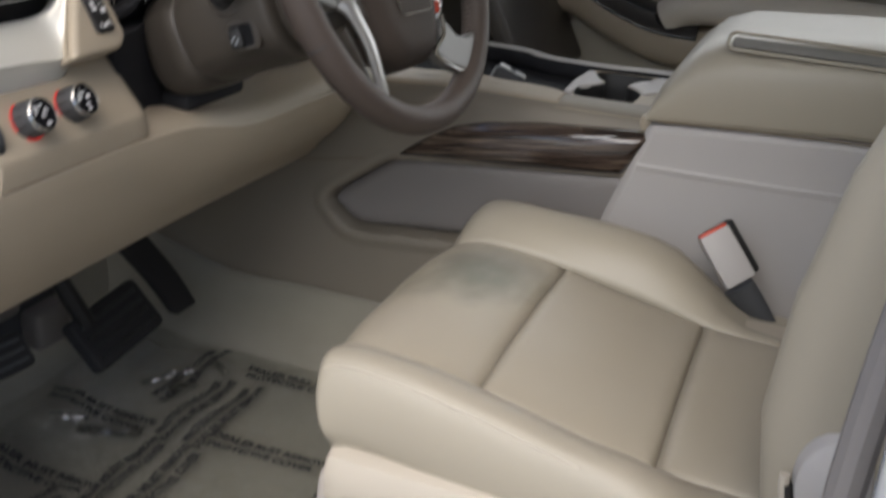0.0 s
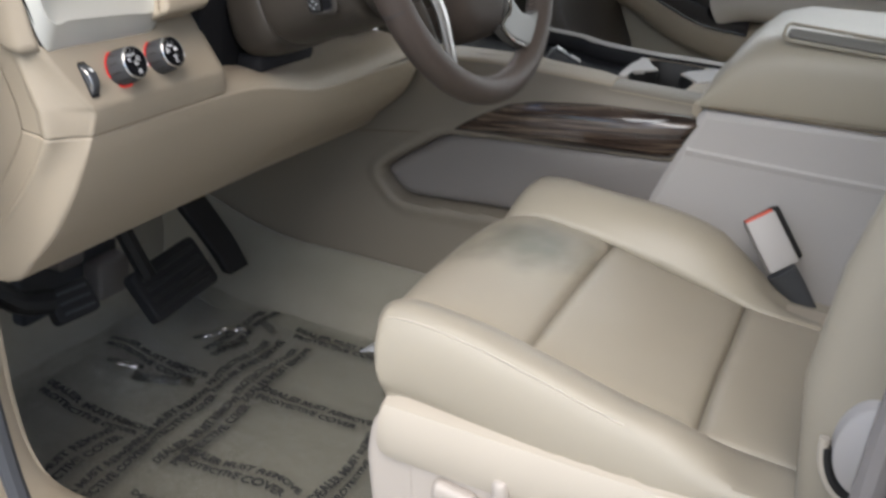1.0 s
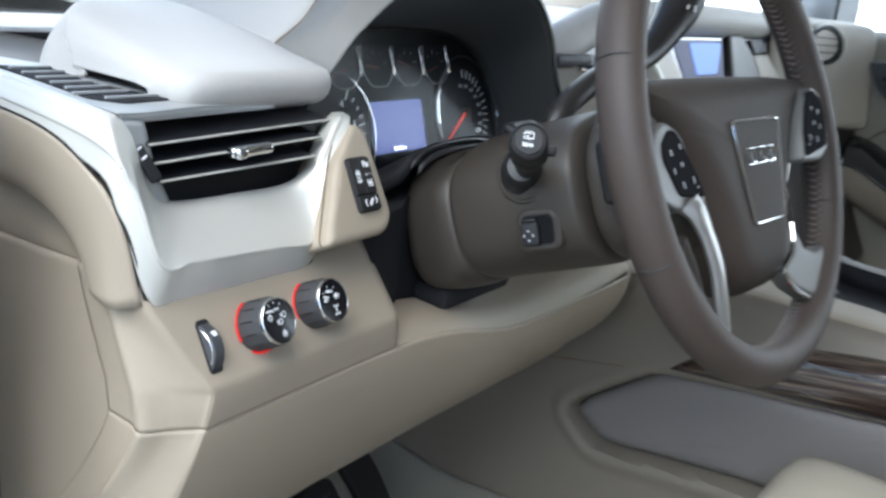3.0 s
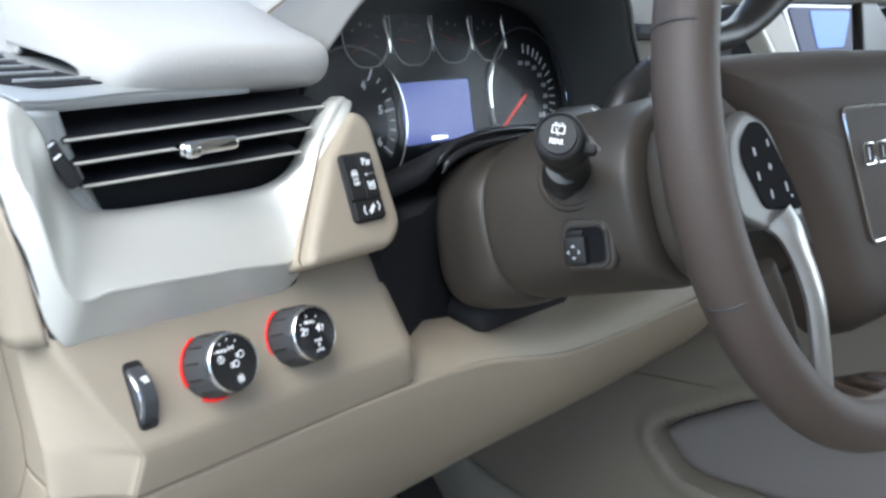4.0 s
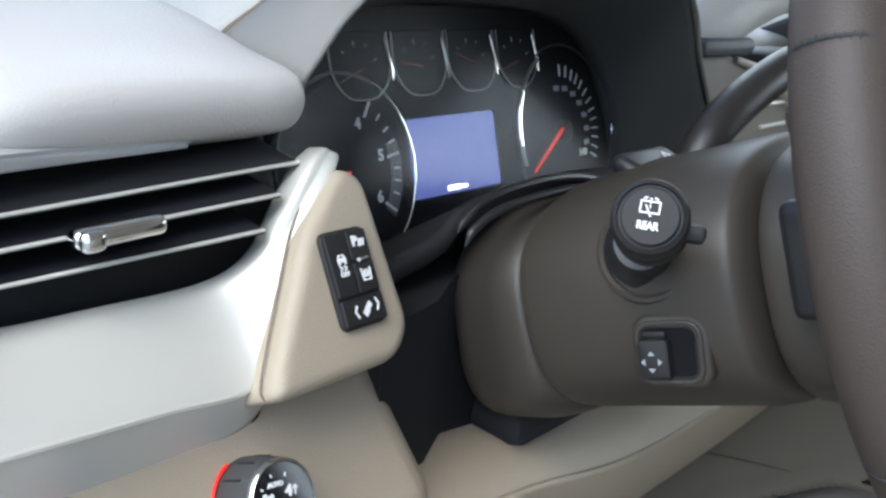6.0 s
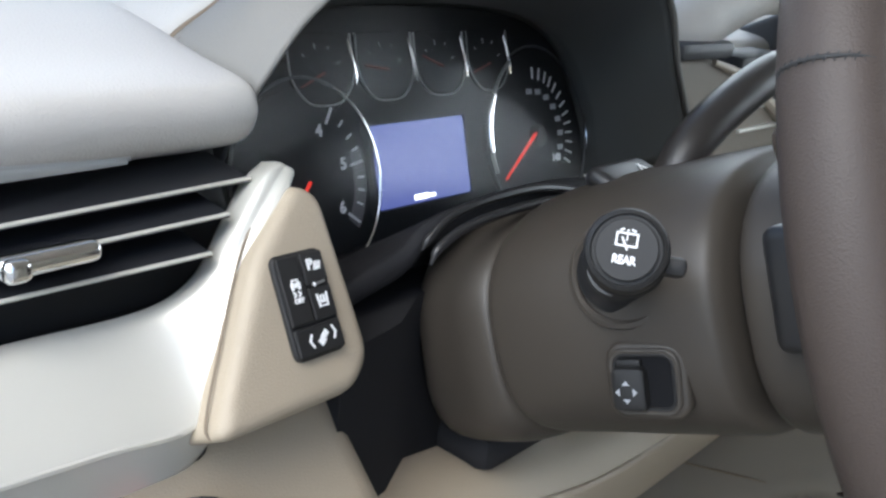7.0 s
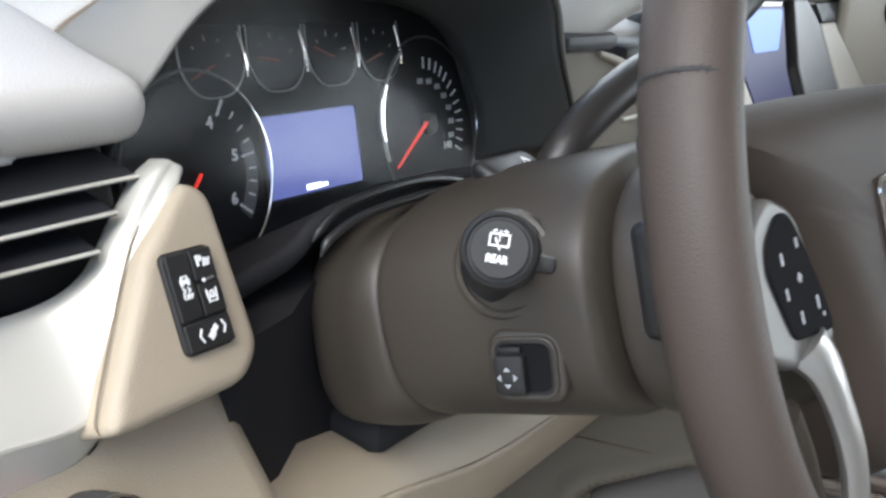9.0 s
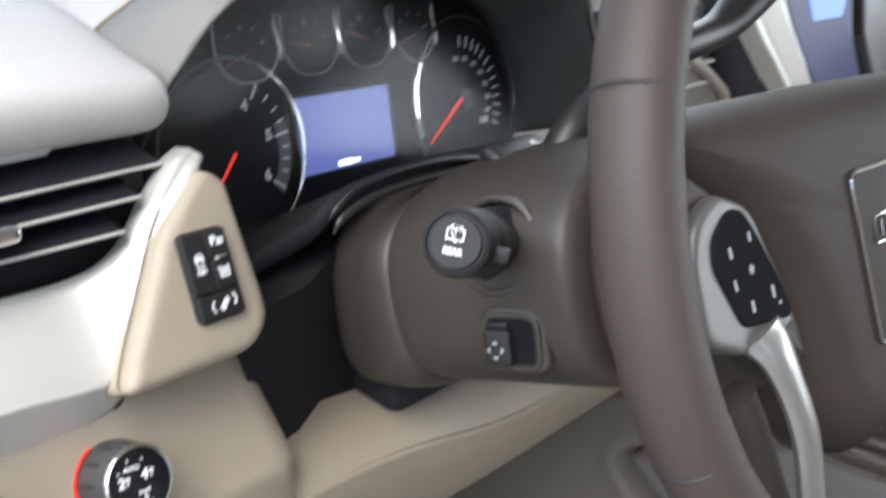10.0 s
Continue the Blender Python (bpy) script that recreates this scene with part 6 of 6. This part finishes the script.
for y, zt, zb in ((-0.206, 0.985, 0.969), (-0.216, 1.012, 0.969), (-0.236, 1.045, 0.970), (-0.262, 1.070, 0.971), (-0.30, 1.084, 0.973), (-0.45, 1.093, 0.982), (-0.735, 1.099, 0.985), (-0.75, 1.07, 0.985)):
    h = zt - zb
    sec = [(-0.078, 0.0), (-0.083, 0.10 * h), (-0.084, 0.45 * h), (-0.078, 0.72 * h), (-0.060, 0.90 * h), (-0.030, 0.985 * h), (0.02, h), (0.19, h), (0.235, 0.93 * h), (0.254, 0.7 * h), (0.254, 0.0)]
    ring = spline([(x, y, zb + z) for x, z in sec], 50)
    lid_rings.append(ring)
lid = part("armrest_lid", loft(lid_rings), LEATHER, con, "padded cream leather armrest lid")
part("lid_seam", tube([(-0.0810, -0.218, 0.971), (-0.0810, -0.34, 0.976), (-0.0810, -0.74, 0.985)], 0.0014, 6), SEAM, lid)
LSM = Matrix.Translation((-0.066, -0.51, 1.0765)) @ pose(0, 0, 0, 1.2, 0, 0) @ pose(0, 0, 0, 0, -42, 0)
# A raised darker plate takes the place of the shaded recess.
part("pull_slot", moved(moved(plate(rrect(0.014, 0.425, 0.005), 0.01, 0.002), pose(0, 0, 0.004)), LSM), DULLTAUPE, lid, "pull slot with its shade in the colour")
part("slot_surround", moved(tube([(x, y, 0.0035) for x, y in rrect(0.027, 0.435, 0.009)], 0.0024, 8, True), LSM), LEATHER, lid)
part("bin_line", tube([(arm_l + 0.0100, -0.200, 0.905), (arm_l + 0.0100, -0.36, 0.905), (arm_l + 0.0100, -0.70, 0.91)], 0.012, 10), GREY, con)

# ---- centre stack and passenger side of the dashboard ----
stk = thing("centre_stack", (0.2, 0.4, 0.9), "centre stack with touch screen, vents and silver frame", "centre stack")
SP = panel((0.2, 0.25, 1.187), 26.6)


def on_stack(pts, d, depth=0.02, r=0.003, edge=0.006):
    return moved(plate(rounded(pts, edge), depth, r), SP @ Matrix.Translation((0, 0, d)))


part("stack_body", on_stack([(-0.21, 0.06), (0.24, 0.06), (0.24, -0.125), (-0.15, -0.125)], -0.012, 0.05), DARK, stk)
scr = part("touch_screen", on_stack([(-0.13, 0.06), (0.115, 0.06), (0.062, -0.02), (0.062, -0.11), (-0.075, -0.11), (-0.096, -0.056), (-0.118, 0.0)], -0.002), GLOSS, stk, "glossy black touch screen")
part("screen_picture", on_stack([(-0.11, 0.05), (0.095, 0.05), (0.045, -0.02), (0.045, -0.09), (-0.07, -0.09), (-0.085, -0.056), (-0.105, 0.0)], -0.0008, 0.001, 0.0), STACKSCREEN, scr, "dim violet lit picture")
# Glowing patch put where the screen would reflect the sky.
part("screen_reflection", on_stack([(-0.05, 0.046), (0.085, 0.046), (0.03, 0.002), (-0.055, 0.002)], 0.0002, 0.0008, 0.0), SKYGLARE, scr, "pale blue glow in place of a reflection")
part("silver_frame", on_stack([(-0.222, 0.035), (-0.209, 0.035), (-0.156, -0.055), (-0.13, -0.11), (-0.143, -0.11), (-0.168, -0.055)], 0.006, 0.02, 0.004, 0.003), SILVER, stk)
part("cream_frame", on_stack([(-0.206, 0.035), (-0.145, 0.058), (-0.125, 0.01), (-0.101, -0.056), (-0.083, -0.11), (-0.128, -0.11), (-0.152, -0.055)], 0.003, 0.02, 0.004), LEATHER_SIDE, stk, "cream stack frame")
part("black_divider", on_stack([(0.118, 0.06), (0.18, 0.06), (0.213, 0.028), (0.232, -0.11), (0.066, -0.11), (0.066, -0.02)], 0.006, 0.02, 0.008), DARKCOCOA, stk, "dark brown divider")
cv = part("centre_vent", box((-0.08, 0.30, 1.165), (0.09, 0.06, 0.075), 0.008), BLACK, stk)
for k in range(3):
    part("slat", box((-0.08, 0.268, 1.145 + 0.018 * k), (0.085, 0.006, 0.003), 0.001), SILVER, cv)
CHEEK = [(-0.185, 1.00), (-0.198, 1.135), (-0.226, 1.165), (-0.256, 1.2035), (-0.19, 1.2025), (-0.15, 1.194), (-0.115, 1.182), (-0.065, 1.163), (-0.024, 1.144), (0.0, 1.130), (0.02, 1.10), (0.02, 1.00)]
part("side_cheek", moved(plate(rounded(CHEEK, 0.006), 0.05, 0.004), Matrix(((1, 0, 0, 0), (0, 0, -1, 0.268), (0, 1, 0, 0), (0, 0, 0, 1)))), TAUPE, stk, "taupe panel beside the gauges")
part("cheek_edge", tube(spline([(x, 0.266, z - 0.002) for x, z in CHEEK[4:11]], 40), [0.0022 + 0.0030 * min(1, i / 14) for i in range(40)], 8), LEATHER_SIDE, stk, "cream edge strip")
part("cheek_lip", box((-0.222, 0.270, 1.2105), (0.080, 0.03, 0.012), 0.005), DARK, stk)
part("cheek_roll", tube(spline([(-0.262, 0.285, 1.208), (-0.225, 0.280, 1.221), (-0.163, 0.278, 1.241), (-0.11, 0.278, 1.252), (-0.05, 0.278, 1.254), (0.1, 0.285, 1.256), (0.4, 0.285, 1.256), (0.8, 0.29, 1.245)], 60), [0.010 + 0.012 * min(1, i / 10) for i in range(60)], 16), PAD, stk, "pale soft roll")
pdash = thing("passenger_fascia", (0.65, 0.4, 0.9), "beige passenger side fascia with outer air vent", "dashboard")
part("fascia", on_stack([(0.205, 0.055), (0.56, 0.055), (0.56, -0.20), (0.24, -0.20)], -0.006, 0.06, 0.006, 0.01), LEATHER_SIDE, pdash)
part("fascia_panel", on_stack([(0.218, 0.027), (0.50, 0.032), (0.53, -0.16), (0.248, -0.16)], 0.004, 0.02, 0.006, 0.01), LEATHER_SIDE, pdash, "smooth cream fascia panel")
part("glove_box", on_stack([(0.16, -0.088), (0.56, -0.088), (0.56, -0.36), (0.16, -0.36)], 0.012, 0.03, 0.012, 0.02), COCOA, pdash, "dark cocoa glove box lid")
part("fascia_slot", on_stack([(0.216, 0.050), (0.340, 0.054), (0.345, 0.032), (0.224, 0.027)], 0.0055, 0.01, 0.001, 0.003), DARK, pdash)

def pod_y(x):
    return float(np.interp(x, (0.50, 0.587, 0.686, 0.76), (0.258, 0.224, 0.185, 0.142)))


pod_rows = [[(x, pod_y(x) + dy, z) for x in (0.50, 0.587, 0.64, 0.686, 0.73, 0.757)] for dy, z in ((0.08, 1.275), (0.02, 1.272), (0.004, 1.258), (0.0, 1.23), (-0.006, 1.17), (-0.012, 1.11), (-0.004, 1.095), (0.03, 1.09))]
part("outer_pod", sheet(net(pod_rows, 24, 40)), LEATHER_SIDE, pdash, "rounded cream end of the fascia", thick=0.004)
part("lower_end", loft([[Vector((x, pod_y(x) + dy, z)) for x, dy in ((0.55, 0.0), (0.686, -0.004), (0.757, 0.0), (0.757, 0.10), (0.55, 0.10))] for z in (0.86, 1.0, 1.092)]), COCOA, pdash, bevel=0.006)
VN = facing((0.637, 0.2035, 1.235), (-0.37, -0.92, 0.16)) @ Matrix.Diagonal((1.0, 0.66, 1.0, 1.0))
pv = part("outer_vent", moved(lathe([(0.050, -0.012), (0.050, 0.003), (0.040, 0.005), (0.036, -0.004)], 32), VN), BLACK, pdash, "black oval outer air vent")
part("vent_ring", moved(tube([(0.051 * math.cos(t), 0.051 * math.sin(t), 0.004) for t in [math.pi * (-0.15 + 0.9 * k / 30) for k in range(31)]], 0.0026, 8), VN), SILVER, pv, "silver vent ring")
for k in range(3):
    part("slat", moved(box((0, -0.018 + 0.018 * k, 0.0), (0.07, 0.003, 0.006), 0.001), VN), DARK, pv)

# ---- pedals ----
bp = thing("brake_pedal", (-0.38, 0.45, 0.6), "black rubber brake pedal on a steel arm", "pedal")
BPF = facing((-0.364, 0.437, 0.648), (-0.10, -0.80, 0.60), (-0.10, 0.5, 0.85))
pp = part("pedal_pad", moved(plate(rrect(0.136, 0.080, 0.010), 0.02, 0.004), BPF), RUBBER, bp)
for k in range(4):
    part("pad_rib", moved(box((0, 0.024 - 0.016 * k, 0.0008), (0.112, 0.006, 0.003), 0.001), BPF), SATINBLACK, pp)
part("pedal_arm", tube(spline([(-0.405, 0.455, 0.66), (-0.43, 0.49, 0.76), (-0.44, 0.53, 0.88), (-0.44, 0.55, 1.0)], 16), 0.013, 8), BLACK, bp)
ap = thing("accelerator_pedal", (-0.22, 0.5, 0.53), "long black accelerator pedal", "pedal")
part("pedal_pad", loft([[c + Vector((dx, dy, 0)) for dx, dy in ((-w, 0), (w, 0), (w, 0.018), (-w, 0.018))] for c, w in zip(spline([(-0.193, 0.445, 0.592), (-0.208, 0.47, 0.645), (-0.238, 0.51, 0.72), (-0.262, 0.55, 0.80), (-0.27, 0.58, 0.9)], 14), [0.026 + 0.0008 * k for k in range(14)])]), RUBBER, ap, bevel=0.004)
part("pedal_housing", box((-0.255, 0.575, 0.84), (0.105, 0.07, 0.16), 0.01, 3), BLACK, ap, "black pedal housing")
kp = thing("parking_brake_pedal", (-0.6, 0.45, 0.7), "small black parking brake pedal", "pedal")
KPF = facing((-0.572, 0.43, 0.700), (-0.1, -0.8, 0.6))
part("pedal_pad", moved(plate(rrect(0.064, 0.046, 0.008), 0.016, 0.003), KPF), RUBBER, kp)
for k in range(3):
    part("pedal_rib", moved(box((0, 0.013 - 0.013 * k, 0.002), (0.046, 0.004, 0.004), 0.001), KPF), SEALGREY, kp)
part("pedal_arm", tube(spline([(-0.595, 0.445, 0.702), (-0.635, 0.465, 0.715), (-0.665, 0.49, 0.77), (-0.68, 0.52, 0.92)], 14), [0.017 - 0.0004 * k for k in range(14)], 10), BLACK, kp)
mb = thing("pedal_bracket", (-0.44, 0.56, 0.7), "grey pressed steel pedal bracket under the dashboard", "bracket")
part("mount_plate", loft([[Vector((x, y, z)) for x, y in ((-0.52, 0.575), (-0.33, 0.575), (-0.33, 0.60), (-0.52, 0.60))] for z in (0.59, 1.0)]), SEALGREY, mb, bevel=0.006)
for x, z, w, h in ((-0.372, 0.622, 0.066, 0.060), (-0.455, 0.690, 0.050, 0.045), (-0.35, 0.70, 0.05, 0.04)):
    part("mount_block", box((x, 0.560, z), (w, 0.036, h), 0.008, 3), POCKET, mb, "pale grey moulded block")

# ---- plastic floor mat ----
mat_t = thing("floor_mat", (-0.45, 0.3, 0.52), "clear wrinkled plastic floor film printed with dark lines", "floor mat")


def mat_z(x, y):
    return 0.5235 + 0.012 * max(0, (y - 0.42) / 0.14) ** 2 + (0.0035 + 0.012 * max(0, min(1, (y - 0.40) / 0.1))) * noise.noise(Vector((x * 9, y * 9, 0))) + 0.002 * noise.noise(Vector((x * 25, y * 25, 5)))


part("film", sheet([[Vector((x, y, mat_z(x, y))) for x in np.linspace(-0.735, -0.17, 70)] for y in np.linspace(0.02, 0.56, 70)]), FILM, mat_t)


def crease(x, y, turn, long, wide, lift):
    """A creased fold that stands up from the film."""
    c, s = math.cos(radians(turn)), math.sin(radians(turn))
    grid = []
    for i in range(25):
        row = []
        for k in range(9):
            u, v = (i / 24 - 0.5) * long, (k / 8 - 0.5) * wide
            px, py = x + c * u - s * v, y + s * u + c * v
            bump = (1 - (2 * k / 8 - 1) ** 2) * (1 - (2 * i / 24 - 1) ** 4)
            row.append(Vector((px, py, mat_z(px, py) + 0.001 + bump * lift * (0.6 + 0.8 * noise.noise(Vector((px * 60, py * 60, 2)))))))
        grid.append(row)
    part("crease", sheet(grid), CRINKLE, mat_t, "shiny crease in the film")


for x, y, turn, long, wide, lift in ((-0.275, 0.418, -36, 0.10, 0.014, 0.010), (-0.30, 0.385, -30, 0.05, 0.02, 0.006), (-0.437, 0.405, -70, 0.09, 0.022, 0.008), (-0.44, 0.47, -60, 0.05, 0.012, 0.006), (-0.225, 0.37, 60, 0.05, 0.012, 0.010)):
    crease(x, y, turn, long, wide, lift)
part("loose_corner", sheet([[Vector((-0.222, 0.205, 0.530)), Vector((-0.195, 0.198, 0.534)), Vector((-0.17, 0.192, 0.534))], [Vector((-0.216, 0.192, 0.532)), Vector((-0.19, 0.185, 0.537)), Vector((-0.17, 0.18, 0.537))], [Vector((-0.208, 0.172, 0.530)), Vector((-0.188, 0.170, 0.535)), Vector((-0.17, 0.168, 0.535))]]), GREYPRINT, mat_t, "loose pale corner", thick=0.001)


def print_line(words, x, y, along, size=0.0152):
    """A line of print that lies on the film; along: the way in which it is read."""
    turn = {"back": -90, "right": 0}[along]
    bm = lettering(words, size, Matrix.Translation((x, y, 0)) @ pose(0, 0, 0, 0, 0, turn) @ Matrix.Diagonal((1.12, 1, 1, 1)), 0.0002)
    for v in bm.verts:
        q = Vector((v.co.x * 11, v.co.y * 11, 7.3))
        v.co.x += 0.011 * noise.noise(q) + 0.004 * noise.noise(q * 3)
        v.co.y += 0.011 * noise.noise(q + Vector((9, 4, 2))) + 0.004 * noise.noise(q * 3 + Vector((5, 1, 8)))
        v.co.z += mat_z(v.co.x, v.co.y) + 0.0016
    part("print_line", bm, INK, mat_t, smooth=False)


TOP, LOW = "DEALER MUST REMOVE", "PROTECTIVE COVER"
for x, y in ((-0.205, 0.235), (-0.385, 0.185), (-0.555, 0.19), (-0.395, 0.45), (-0.545, 0.425), (-0.66, 0.19)):
    print_line(TOP, x, y, "back")
    print_line(LOW, x - 0.019, y + 0.005, "back")
for x, y in ((-0.335, 0.347), (-0.51, 0.338), (-0.335, 0.297), (-0.51, 0.287), (-0.66, 0.385), (-0.66, 0.335), (-0.47, 0.085), (-0.30, 0.08), (-0.26, 0.405)):
    print_line(LOW if x > -0.45 else TOP, x, y, "right")
    print_line(TOP if x > -0.45 else LOW, x, y - 0.020, "right")
